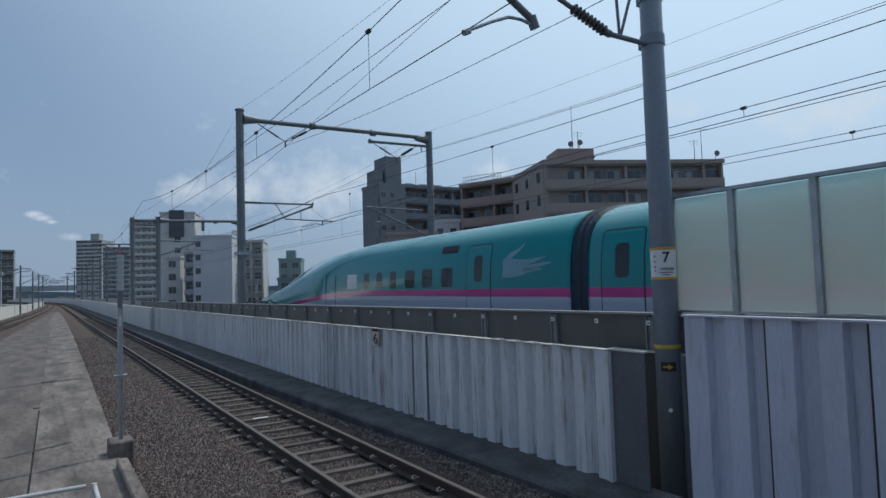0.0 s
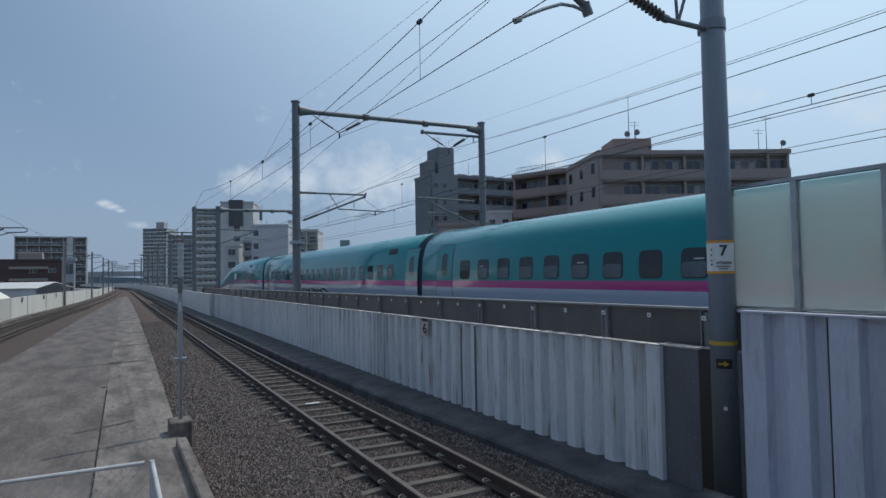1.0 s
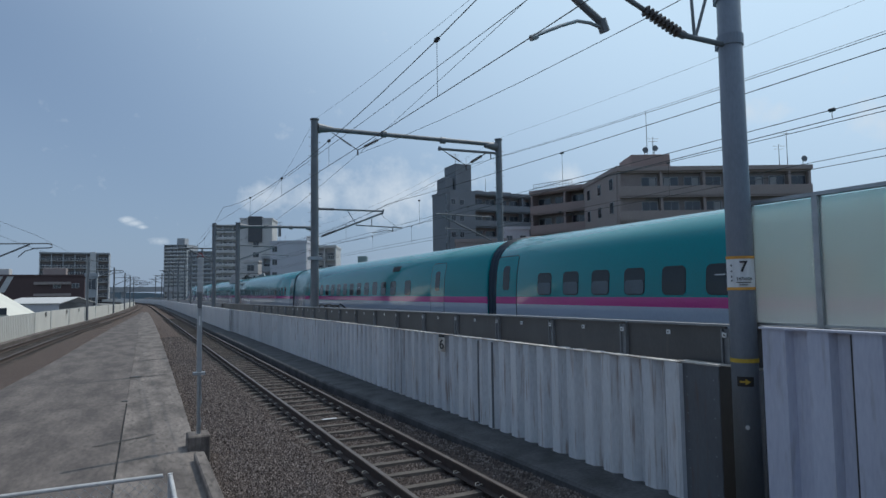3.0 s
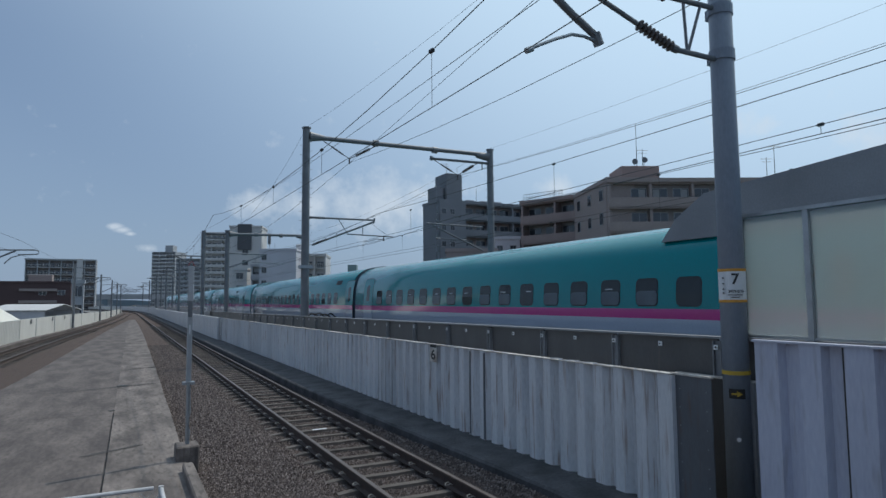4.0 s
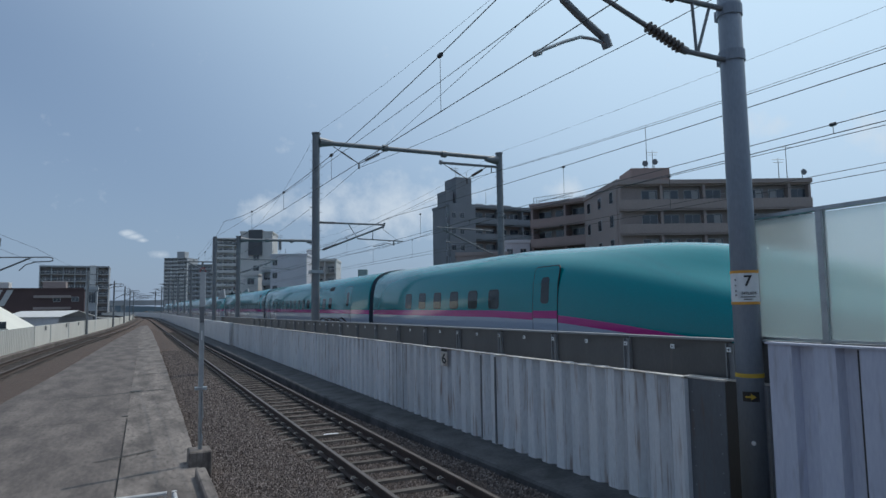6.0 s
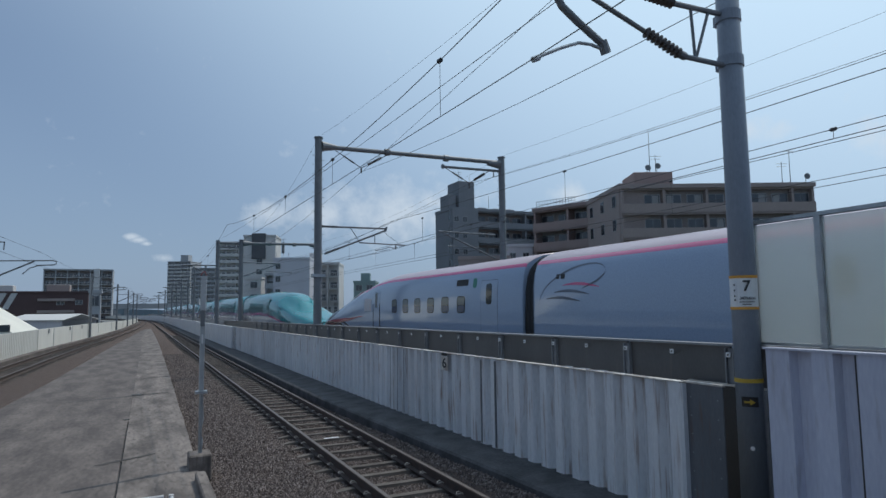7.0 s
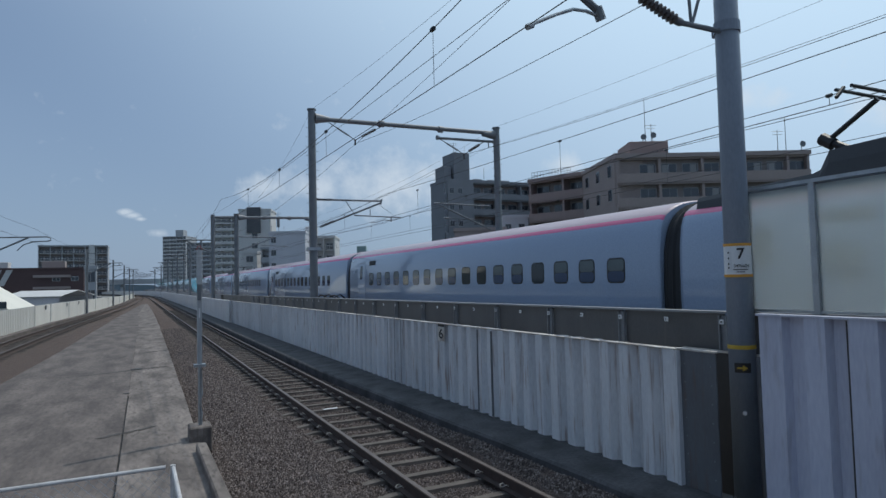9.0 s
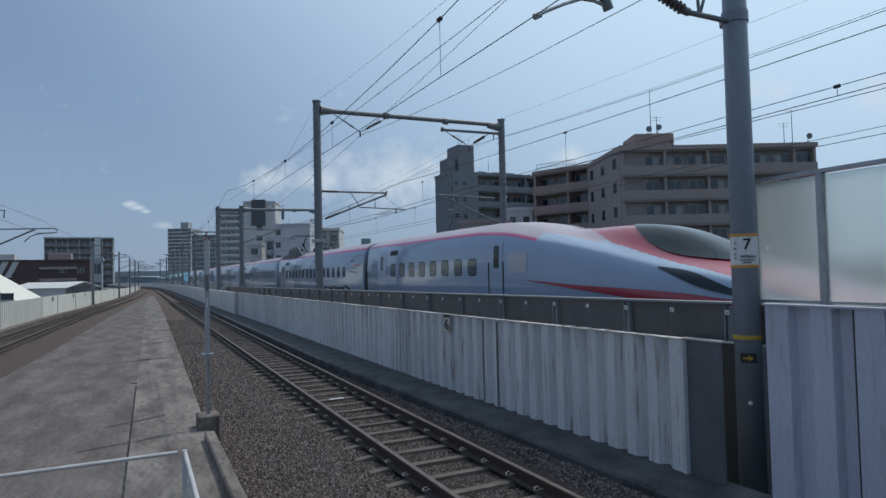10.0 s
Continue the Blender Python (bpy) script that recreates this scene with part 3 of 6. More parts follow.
wall_tall = thing("wall_tall", None, "tall blue-grey corrugated steel wall beside the pole", "wall", kind="structure")
bm = bmesh.new()
FOLDS = [(0.0, 0.10), (0.006, 0.085), (0.15, 0.085), (0.18, 0.0), (0.38, 0.0), (0.40, 0.08), (0.57, 0.085), (0.60, 0.0), (0.846, 0.0), (0.852, 0.09)]
strip(bm, [[(x, y, z) for y, x in FOLDS] for z in (0.07, 0.7, 1.4, 2.02)])
thicken(bm, -0.004)
TALL_ME = mesh_of(bm, TALL_PAINT)
y = 4.22
while y > -10:
    p = part("panel", TALL_ME, TALL_PAINT, wall_tall)
    p.location = (5.58, y - 0.86, 0)
    bm = bmesh.new()
    box(bm, 5.60, 5.69, y - 0.878, y - 0.858, 0.07, 2.01)
    part("seam", bm, RECESS, wall_tall)
    y -= 0.872
bm = bmesh.new()
box(bm, 5.565, 5.68, -10, 4.23, 2.02, 2.04)
part("cap_strip", bm, TALL_PAINT, wall_tall)

# ---------- dark parapet of the high-speed line ----------
PX = 7.2
def par_z(y):
    return 1.905 - 0.0058 * (y - 6)
parapet = thing("parapet", None, "dark panelled parapet of the high-speed line with pale post plates", "parapet", kind="structure")
y = -9.9
while y < 60:
    bm = bmesh.new()
    strip(bm, [[(PX, a, 0.0), (PX, a, par_z(a))] for a in (y + 0.03, y + 1.95)])
    thicken(bm, 0.04)
    part("panel", bm, PANEL_DARK, parapet)
    if y < 45:
        bm = bmesh.new()
        box(bm, PX - 0.06, PX + 0.1, y - 0.07, y - 0.05, 0.0, par_z(y) - 0.03)
        box(bm, PX - 0.06, PX + 0.1, y + 0.05, y + 0.07, 0.0, par_z(y) - 0.03)
        box(bm, PX - 0.02, PX + 0.1, y - 0.05, y + 0.05, 0.0, par_z(y) - 0.03)
        part("post", bm, PARAPET_POST, parapet)
        for yy in (y, y + 0.99):
            bm = bmesh.new()
            box(bm, PX - 0.075, PX - 0.062, yy - 0.034, yy + 0.034, par_z(yy) - 0.145, par_z(yy) - 0.08)
            q = part("plate", bm, SIGN_WHITE, parapet, "small white square plate")
            bm = bmesh.new()
            tube(bm, (PX - 0.075, yy, par_z(yy) - 0.112), (PX - 0.085, yy, par_z(yy) - 0.112), 0.012, n=6)
            part("bolt", bm, SIGN_BLACK, q)
    y += 1.98
bm = bmesh.new()
strip(bm, [[(PX - 0.07, a, par_z(a)), (PX - 0.07, a, par_z(a) + 0.03), (PX + 0.11, a, par_z(a) + 0.03), (PX + 0.11, a, par_z(a))] for a in (-10, 20, 60)], close=True)
part("coping", bm, PARAPET_POST, parapet, "grey metal coping")
bm = bmesh.new()
strip(bm, [[(PX, a, 0.0), (PX, a, 1.6 - 0.001 * (a - 60))] for a in (60, 150, 420)])
thicken(bm, 0.1)
part("panel", bm, PARAPET_POST, parapet)

# ---------- frosted noise screen on the parapet ----------
screen = thing("noise_screen", None, "frosted translucent noise screen panels on the parapet", "noise barrier", kind="structure")
ys = [5.52, 4.62, 3.62, 2.62, 1.62, 0.62, -0.38, -1.38, -2.38, -3.38, -4.38, -5.38, -6.38, -7.38, -8.38]
for i, (a, b) in enumerate(zip(ys, ys[1:])):
    bm = bmesh.new()
    box(bm, PX - 0.006, PX + 0.006, b + 0.03, a - 0.03, 1.97, 3.48)
    part("pane", bm, FROST, screen)
for y in ys:
    bm = bmesh.new()
    box(bm, PX - 0.05, PX - 0.012, y - 0.035, y + 0.035, 1.94, 3.5)
    box(bm, PX + 0.012, PX + 0.05, y - 0.035, y + 0.035, 1.94, 3.5)
    box(bm, PX - 0.07, PX + 0.07, y - 0.05, y + 0.05, 1.93, 1.955)
    part("post", bm, GALV, screen)
bm = bmesh.new()
box(bm, PX - 0.055, PX + 0.055, -9, 5.56, 3.5, 3.545)
part("top_rail", bm, GALV, screen)
bm = bmesh.new()
box(bm, PX - 0.04, PX + 0.04, -9, 5.53, 1.955, 1.985)
part("bottom_rail", bm, GALV, screen)

# ---------- wall on the left ----------
wall_left = thing("wall_left", None, "sunlit cream ribbed wall along the second track", "wall", kind="structure")
ys3 = [-10, 8, 24, 39, 49.5, 55, 62, 70.5, 78, 91, 110, 130, 150, 168, 184, 200, 230, 260, 340, 420]
for a, b in zip(ys3, ys3[1:]):
    m = max(2, int((b - a) / 0.42)) if 20 < a < 49 else 2
    pts = []
    for k in range(m):
        y0, y1 = a + (b - a) * k / m, a + (b - a) * (k + 1) / m
        d = 0.05 if 20 < a < 49 else 0.0
        for f_, o in ((0.02, 0), (0.45, 0), (0.55, d), (0.93, d)):
            yy = y0 + (y1 - y0) * f_
            pts.append((along(LEFT_WALL, yy) - o, yy))
    bm = bmesh.new()
    strip(bm, [[(x, y, z * float(np.interp(y, (70, 86, 108, 170), (1.38, 1.30, 1.14, 0.97)))) for x, y in pts] for z in (0.0, 1.0)])
    thicken(bm, 0.08)
    part("panel", bm, LEFT_PAINT, wall_left)
bm = bmesh.new()
strip(bm, [[(along(LEFT_WALL, y) - 0.4, y, -0.3), (along(LEFT_WALL, y) - 0.4, y, 0.02), (along(LEFT_WALL, y) + 0.42, y, 0.02), (along(LEFT_WALL, y) + 0.42, y, -0.3)] for y in ys3], close=True)
part("kerb", bm, CONCRETE, wall_left, "pale concrete kerb at the wall's foot")

for y, z in ((53.2, 1.2), (61.0, 1.2), (66.7, 1.2)):
    bm = bmesh.new()
    xx = along(LEFT_WALL, y)
    box(bm, xx + 0.01, xx + 0.03, y - 0.35, y + 0.35, z - 0.17, z + 0.12)
    part("number_tile", bm, DARK_STEEL, wall_left, "small dark tile on the wall")
bm = bmesh.new()
box(bm, 3.50, 3.80, 12.84, 12.92, -0.18, -0.170)
mark = tagged(part("paint_mark", bm, SIGN_WHITE), "worn white paint mark on a sleeper", "paint mark")
SHADOW_CRACK = mat("shadow_and_crack_tone", (0.045, 0.04, 0.038), 0.85, second=(0.08, 0.07, 0.064), scale=3)
def stain(x0, y0, x1, y1, width, label):
    """A ragged dark line on the slab from one point to another."""
    bm = bmesh.new()
    rows = []
    for k in range(31):
        t = k / 30
        w = width * (0.35 + 1.3 * abs(noise.noise((x0 + k * 0.31, y0, 7)))) * min(1, 0.15 + k / 5, 0.15 + (30 - k) / 4)
        x, y = x0 + (x1 - x0) * t, y0 + (y1 - y0) * t + 0.06 * noise.noise((x0 + k * 0.22, y1, 2))
        rows.append([(x, y - w, 0.0045), (x, y + w, 0.0045)])
    strip(bm, rows)
    part("stain", bm, SHADOW_CRACK, slab, label)


# first line is a cast shadow laid on the slab as dark colour
for q in ((-1.95, 20.15, 1.12, 21.3, 0.13), (0.25, 26.05, 1.27, 26.6, 0.14), (-2.0, 42.95, 1.1, 42.7, 0.22), (-0.6, 11.75, 0.35, 12.25, 0.10), (-2.6, 31.5, -1.2, 31.2, 0.08), (-0.9, 56.0, 1.3, 55.7, 0.2)):
    stain(*q, "dark shadow and crack line across the slab")
for (x_, y_, r_) in ((-0.19, 16.37, 0.07), (0.03, 21.06, 0.16)):
    bm = bmesh.new()
    tube(bm, (0, 0, -0.02), (0, 0, 0.012), r_, n=14)
    cov = tagged(part("drain_cover", bm, RECESS), "small dark drain cover in the platform slab", "drain cover")
    cov.location = (x_, y_, 0)
# ---------- numbered pole with its bracket over the near track ----------
def lettering(text, size, m, material, parent, extrude=0.002):
    cu = bpy.data.curves.new("text", "FONT")
    cu.body, cu.size, cu.extrude, cu.align_x, cu.align_y = text, size, extrude, "CENTER", "CENTER"
    cu.offset = size * 0.018
    tmp = bpy.data.objects.new("text", cu)
    me = bpy.data.meshes.new_from_object(tmp)
    bpy.data.objects.remove(tmp)
    me.materials.clear()
    me.materials.append(material)
    ob = part("lettering", me, material, parent)
    ob.matrix_local = m
    return ob


def insulator(bm, a, b, r=0.075, n=8, core=0.03):
    """A ribbed insulator between a and b."""
    a, b = Vector(a), Vector(b)
    tube(bm, a, b, core)
    for k in range(n):
        p = a.lerp(b, (k + 0.35) / n)
        q = a.lerp(b, (k + 0.75) / n)
        tube(bm, p, q, r, r * 0.55, n=10)


POLE_X, POLE_Y = 6.95, 5.5
pole = thing("catenary_pole", pose(POLE_X, POLE_Y, 0.09), "round blue-grey steel catenary pole with number plate", "pole")
bm = bmesh.new()
tube(bm, (0, 0, -0.63), (0, 0, 9.4), 0.168, 0.135, n=28)
part("shaft", bm, POLE_PAINT, pole, smooth=True)
for z, h, r in ((5.50, 0.14, 0.165), (6.12, 0.14, 0.162), (9.35, 0.08, 0.15)):
    bm = bmesh.new()
    tube(bm, (0, 0, z), (0, 0, z + h), r, n=24)
    box(bm, -0.05, 0.05, 0.12, 0.2, z, z + h)
    part("clamp_band", bm, POLE_PAINT, pole)
bm = bmesh.new()
tube(bm, (0, 0, 1.40), (0, 0, 1.45), 0.168, n=28)
part("yellow_band", bm, SIGN_YELLOW, pole, "thin yellow band", smooth=False)
# curved plates towards the camera (a sector of the pole's mantle)
FACE = math.degrees(math.atan2(-POLE_Y, -POLE_X))


def mantle(z0, z1, half, r, material, parent, name, label=""):
    bm = bmesh.new()
    a = [radians(FACE + half * k / 6) for k in range(-6, 7)]
    strip(bm, [[(r * math.cos(t), r * math.sin(t), z) for t in a] for z in (z0, z1)])
    thicken(bm, 0.004)
    return part(name, bm, material, parent, label)


plate = mantle(2.31, 2.74, 70, 0.172, SIGN_WHITE, pole, "number_plate", "white number plate with orange edges")
mantle(2.705, 2.74, 70, 0.177, SIGN_ORANGE, plate, "edge_strip")
mantle(2.31, 2.345, 70, 0.177, SIGN_ORANGE, plate, "edge_strip")
FRONT = pose(0, 0, 0, 0, 0, FACE + 90)
lettering("7", 0.19, FRONT @ pose(0.035, -0.182, 2.60, 90, 0, 0), SIGN_BLACK, plate)
lettering("347k606", 0.052, FRONT @ pose(0.04, -0.184, 2.45, 90, 0, 0), SIGN_BLACK, plate)
for z, w in ((2.405, 0.17), (2.375, 0.10)):
    bm = bmesh.new()
    box(bm, 0.03 - w / 2, 0.03 + w / 2, -0.181, -0.176, z - 0.005, z + 0.005)
    q = part("text_bar", bm, SIGN_BLACK, plate)
    q.matrix_local = FRONT
for z in (2.62, 2.55, 2.48, 2.43):
    bm = bmesh.new()
    box(bm, -0.113, -0.097, -0.176, -0.150, z - 0.010, z + 0.010)
    q = part("text_bar", bm, SIGN_BLACK, plate)
    q.matrix_local = FRONT
arrow = mantle(1.11, 1.23, 33, 0.172, SIGN_BLACK, pole, "arrow_plate", "black plate with a yellow arrow")
bm = bmesh.new()
pts = [(-0.065, 0.011), (0.0, 0.011), (0.0, 0.038), (0.062, 0), (0.0, -0.038), (0.0, -0.011), (-0.065, -0.011)]
f0 = [bm.verts.new((x, -0.180, 1.17 + z)) for x, z in pts]
bm.faces.new(f0)
thicken(bm, 0.003)
q = part("arrow", bm, SIGN_YELLOW, arrow)
q.matrix_local = FRONT
bm = bmesh.new()
tube(bm, (0, -0.165, 0.61), (0, -0.175, 0.61), 0.026, n=12)
q = part("disc", bm, SIGN_WHITE, pole, "small white disc")
q.matrix_local = FRONT

bracket = thing("catenary_bracket", pose(0, POLE_Y, 0), "steel catenary bracket with brown insulators over the near track", "catenary bracket")
bm = bmesh.new()
tube(bm, (6.82, 0, 5.60), (6.12, 0, 5.60), 0.035)
tube(bm, (6.82, 0, 6.30), (5.95, 0, 6.27), 0.035)
tube(bm, (6.30, 0, 5.60), (6.26, 0, 6.27), 0.02)
tube(bm, (6.32, 0, 5.62), (6.58, 0, 6.29), 0.02)
tube(bm, (6.12, 0, 5.60), (6.02, 0, 5.62), 0.05)
part("bracket_frame", bm, GANTRY, bracket)
bm = bmesh.new()
insulator(bm, (6.02, 0, 5.62), (5.45, 0, 5.81), 0.075, 9)
part("insulator", bm, INSUL, bracket)
bm = bmesh.new()
insulator(bm, (5.95, 0, 6.27), (5.35, 0, 6.30), 0.075, 9)
part("insulator", bm, INSUL, bracket)
bm = bmesh.new()
tube(bm, (5.45, 0, 5.81), (3.5, 0, 6.45), 0.03)
tube(bm, (5.35, 0, 6.30), (3.5, 0, 6.47), 0.025)
part("cantilever_tube", bm, GANTRY, bracket)
bm = bmesh.new()
pipe(bm, [(3.95, 0, 6.30), (4.10, 0, 6.05), (4.22, 0, 5.87), (4.45, 0, 5.72), (4.80, 0, 5.52)], 0.045, n=10)
tube(bm, (4.78, 0, 5.56), (4.84, 0, 5.42), 0.06)
part("drop_tube", bm, GANTRY, bracket)
bm = bmesh.new()
pipe(bm, [(4.80, 0, 5.46), (4.62, 0, 5.49), (4.44, 0, 5.48), (4.20, 0, 5.38), (4.0, 0, 5.28), (3.84, 0, 5.20)], 0.02, n=8)
tube(bm, (3.88, 0, 5.21), (3.80, 0, 5.17), 0.035)
part("steady_arm", bm, GALV, bracket, "curved bright steady arm")

# ---------- portal gantries over the high-speed line ----------
def gantry(y, xl, xr, ztop, zb, label, full=True):
    g = thing("catenary_gantry", pose(0, y, 0), label, "gantry", "portal gantries over the tracks")
    for x, r in ((xl, 0.19), (xr, 0.19)):
        bm = bmesh.new()
        tube(bm, (x, 0, 0.15), (x, 0, ztop), r, r * 0.9, n=18)
        tube(bm, (x, 0, ztop), (x, 0, ztop + 0.06), r * 1.1, n=18)
        part("post", bm, GANTRY, g, smooth=False)
        if full:
            bm = bmesh.new()
            z = 2.2
            while z < ztop - 0.6:
                for sx in (-1, 1):
                    tube(bm, (x + sx * r, 0, z), (x + sx * (r + 0.09), 0, z), 0.012, n=5)
                    z += 0.22
            tagged(part("step_bolts", bm, GANTRY, g), kind="stuff")
    bm = bmesh.new()
    tube(bm, (xl, 0, zb), (xr, 0, zb + 0.12), 0.11, n=14)
    for x in ((xl * 2 + xr) / 3 + 0.1, (xl + 2 * xr) / 3):
        tube(bm, (x - 0.12, 0, zb + 0.05), (x + 0.12, 0, zb + 0.055), 0.17, n=12)
    for x, s in ((xl, 1), (xr, -1)):
        tube(bm, (x + s * 0.15, 0, zb + 0.02), (x + s * 0.85, 0, zb + 0.02), 0.24, 0.12, n=12)
    part("beam", bm, GANTRY, g)
    return g


gy = 28.4
gan = gantry(gy, 7.38, 17.4, 10.5, 10.12, "dark tubular steel catenary gantry spanning the high-speed tracks")
for (a, b, c) in (((8.2, 10.0), (9.48, 9.27), (10.8, 10.02)), ((14.0, 9.68), (15.4, 8.98), (16.6, 9.72))):
    bm = bmesh.new()
    m1 = Vector((a[0], 0, a[1])).lerp(Vector((b[0], 0, b[1])), 0.75)
    insulator(bm, Vector((b[0], 0, b[1])).lerp(Vector((c[0], 0, c[1])), 0.25), Vector((b[0], 0, b[1])).lerp(Vector((c[0], 0, c[1])), 0.8), 0.085, 8)
    insulator(bm, Vector((a[0], 0, a[1])).lerp(Vector((b[0], 0, b[1])), 0.3), m1, 0.06, 7)
    tube(bm, (a[0], 0, a[1]), (b[0], 0, b[1]), 0.02)
    tube(bm, (c[0], 0, c[1]), (b[0], 0, b[1]), 0.02)
    tube(bm, (b[0], 0, b[1]), (b[0], 0, b[1] - 0.25), 0.04)
    part("v_string", bm, INSUL, gan, "brown insulator string in a V")
bm = bmesh.new()
tube(bm, (13.9, 0, 9.72), (17.3, 0, 9.78), 0.07)
tube(bm, (13.9, -0.05, 9.72), (13.8, -0.05, 9.72), 0.12)
tube(bm, (16.9, 0, 9.75), (16.9, 0, 9.45), 0.03)
part("hanger_beam", bm, GANTRY, gan)
bm = bmesh.new()
tube(bm, (7.5, 0, 6.33), (10.75, 0, 6.36), 0.045)
tube(bm, (7.7, 0, 5.05), (10.75, 0, 6.28), 0.045)
tube(bm, (10.7, 0, 6.2), (10.78, 0, 6.45), 0.05)
tube(bm, (8.95, 0, 6.32), (9.4, 0, 5.66), 0.02)
tube(bm, (9.38, 0, 5.63), (11.75, 0, 5.58), 0.03)
tube(bm, (10.17, 0, 5.62), (10.17, 0, 5.98), 0.02)
tube(bm, (10.6, 0, 6.2), (11.5, 0, 5.6), 0.008)
tube(bm, (11.25, 0, 5.6), (11.25, 0, 5.36), 0.035)
pipe(bm, [(11.25, 0, 5.42), (10.9, 0, 5.45), (10.5, 0, 5.33), (10.2, 0, 5.28)], 0.02, n=6)
part("cantilever", bm, GANTRY, gan)
bm = bmesh.new()
insulator(bm, (7.55, 0, 6.33), (8.3, 0, 6.34), 0.075, 9)
part("insulator", bm, INSUL, gan)
bm = bmesh.new()
insulator(bm, (7.75, 0, 5.08), (8.4, 0, 5.34), 0.075, 9)
part("insulator", bm, INSUL, gan)
bm = bmesh.new()
tube(bm, (16.9, 0, 6.30), (13.6, 0, 6.36), 0.04)
tube(bm, (16.9, 0, 5.05), (13.9, 0, 6.28), 0.045)
tube(bm, (14.1, 0, 5.62), (15.9, 0, 5.58), 0.03)
tube(bm, (15.0, 0, 5.6), (15.0, 0, 5.36), 0.035)
part("cantilever", bm, GANTRY, gan)
bm = bmesh.new()
box(bm, 7.1, 7.68, -0.22, 0.22, 3.95, 4.10)
part("clamp_plate", bm, GALV, gan)
for i in range(4):
    bm = bmesh.new()
    pipe(bm, [(7.45 + i * 0.25, -0.3, 1.72), (7.6 + i * 0.25, -0.25, 1.90 - 0.03 * i), (7.8 + i * 0.25, -0.2, 1.86 + 0.04 * (i % 2)), (8.05 + i * 0.25, -0.2, 1.70)], 0.035, n=6)
    part("cable", bm, SIGN_BLACK, gan, "black cable looped at the post's foot")
g2 = gantry(53, 7.43, 13.9, 8.2, 7.95, "distant grey catenary gantry behind the wall")
bm = bmesh.new()
tube(bm, (5.62, 0, 0.1), (5.62, 0, 8.15), 0.16, n=14)
tube(bm, (5.62, 0, 7.95), (7.43, 0, 7.95), 0.1)
tube(bm, (5.62, 0, 7.6), (7.43, 0, 7.6), 0.06)
part("side_post", bm, GANTRY, g2)
bm = bmesh.new()
tube(bm, (5.62, 0, 6.1), (2.9, 0, 6.1), 0.05)
tube(bm, (5.62, 0, 5.0), (3.6, 0, 6.05), 0.05)
tube(bm, (4.9, 0, 5.5), (3.0, 0, 5.35), 0.03)
part("cantilever", bm, GANTRY, g2)
bm = bmesh.new()
tube(bm, (7.43, 0, 6.4), (10.6, 0, 6.35), 0.05)
tube(bm, (7.43, 0, 5.2), (10.4, 0, 6.3), 0.05)
tube(bm, (9.4, 0, 5.7), (11.6, 0, 5.6), 0.03)
part("cantilever", bm, GANTRY, g2)
for (x, y, zt, s) in ((5.75, 78, 7.4, -1), (5.75, 102, 7.4, -1), (5.6, 128, 7.4, -1), (5.4, 156, 7.4, -1), (5.0, 190, 7.4, -1), (7.5, 84, 8.2, 1), (7.5, 115, 8.2, 1), (7.5, 150, 8.2, 1), (7.5, 200, 8.2, 1)):
    p = thing("catenary_pole", pose(x, y, 0), "distant grey catenary pole with bracket", "pole", "distant catenary poles")
    bm = bmesh.new()
    tube(bm, (0, 0, 0), (0, 0, zt), 0.14, 0.12, n=10)
    part("shaft", bm, GANTRY, p)
    bm = bmesh.new()
    tube(bm, (0, 0, zt - 1.3), (s * 2.6, 0, zt - 1.35), 0.05)
    tube(bm, (0, 0, zt - 2.3), (s * 2.2, 0, zt - 1.38), 0.05)
    tube(bm, (s * 0.9, 0, zt - 1.9), (s * 2.7, 0, zt - 2.1), 0.03)
    part("bracket", bm, GANTRY, p)
# poles of the second track, along the left wall
for y, zt in ((40, 6.65), (71, 6.3), (97, 6.3), (120, 6.3), (140, 6.3), (158, 6.3)):
    x = along(LEFT_WALL, y) + (-0.8 if y < 50 else 0.1)
    p = thing("catenary_pole", pose(x, y, -0.3), "dark catenary pole beside the cream wall", "pole", "poles along the left wall")
    bm = bmesh.new()
    tube(bm, (0, 0, 0), (0, 0, zt + 0.3), 0.12, 0.10, n=12)
    part("shaft", bm, GANTRY, p)
    bm = bmesh.new()
    z = zt - 1.1
    tube(bm, (0.1, 0, z), (2.95, 0, z + 0.08), 0.035)
    tube(bm, (0.1, 0, z - 1.0), (2.1, 0, z + 0.02), 0.045)
    pipe(bm, [(2.95, 0, z + 0.08), (3.12, 0, z + 0.02), (3.14, 0, z - 0.10), (3.0, 0, z - 0.16), (2.2, 0, z - 0.20)], 0.035, n=6)
    pipe(bm, [(2.4, 0, z - 0.18), (1.9, 0, z - 0.35), (1.65, 0, z - 0.62), (1.6, 0, z - 0.68)], 0.03, n=6)
    tube(bm, (0.1, 0, zt - 0.08), (0.75, 0, zt - 0.08), 0.03)
    tube(bm, (0.72, 0, zt - 0.08), (0.70, 0, zt - 0.5), 0.03)
    part("bracket", bm, GANTRY, p)

# ---------- wires ----------
def wire(name, pts, r, label, group="", sag=0.0):
    bm = bmesh.new()
    out = []
    for a, b in zip(pts, pts[1:]):
        a, b = Vector(a), Vector(b)
        for k in range(10):
            t = k / 10
            out.append(a.lerp(b, t) - Vector((0, 0, 4 * sag * t * (1 - t))))
    out.append(Vector(pts[-1]))
    pipe(bm, out, r * 0.8, n=5)
    return tagged(part(name, bm, WIRE), label, "wire", group)


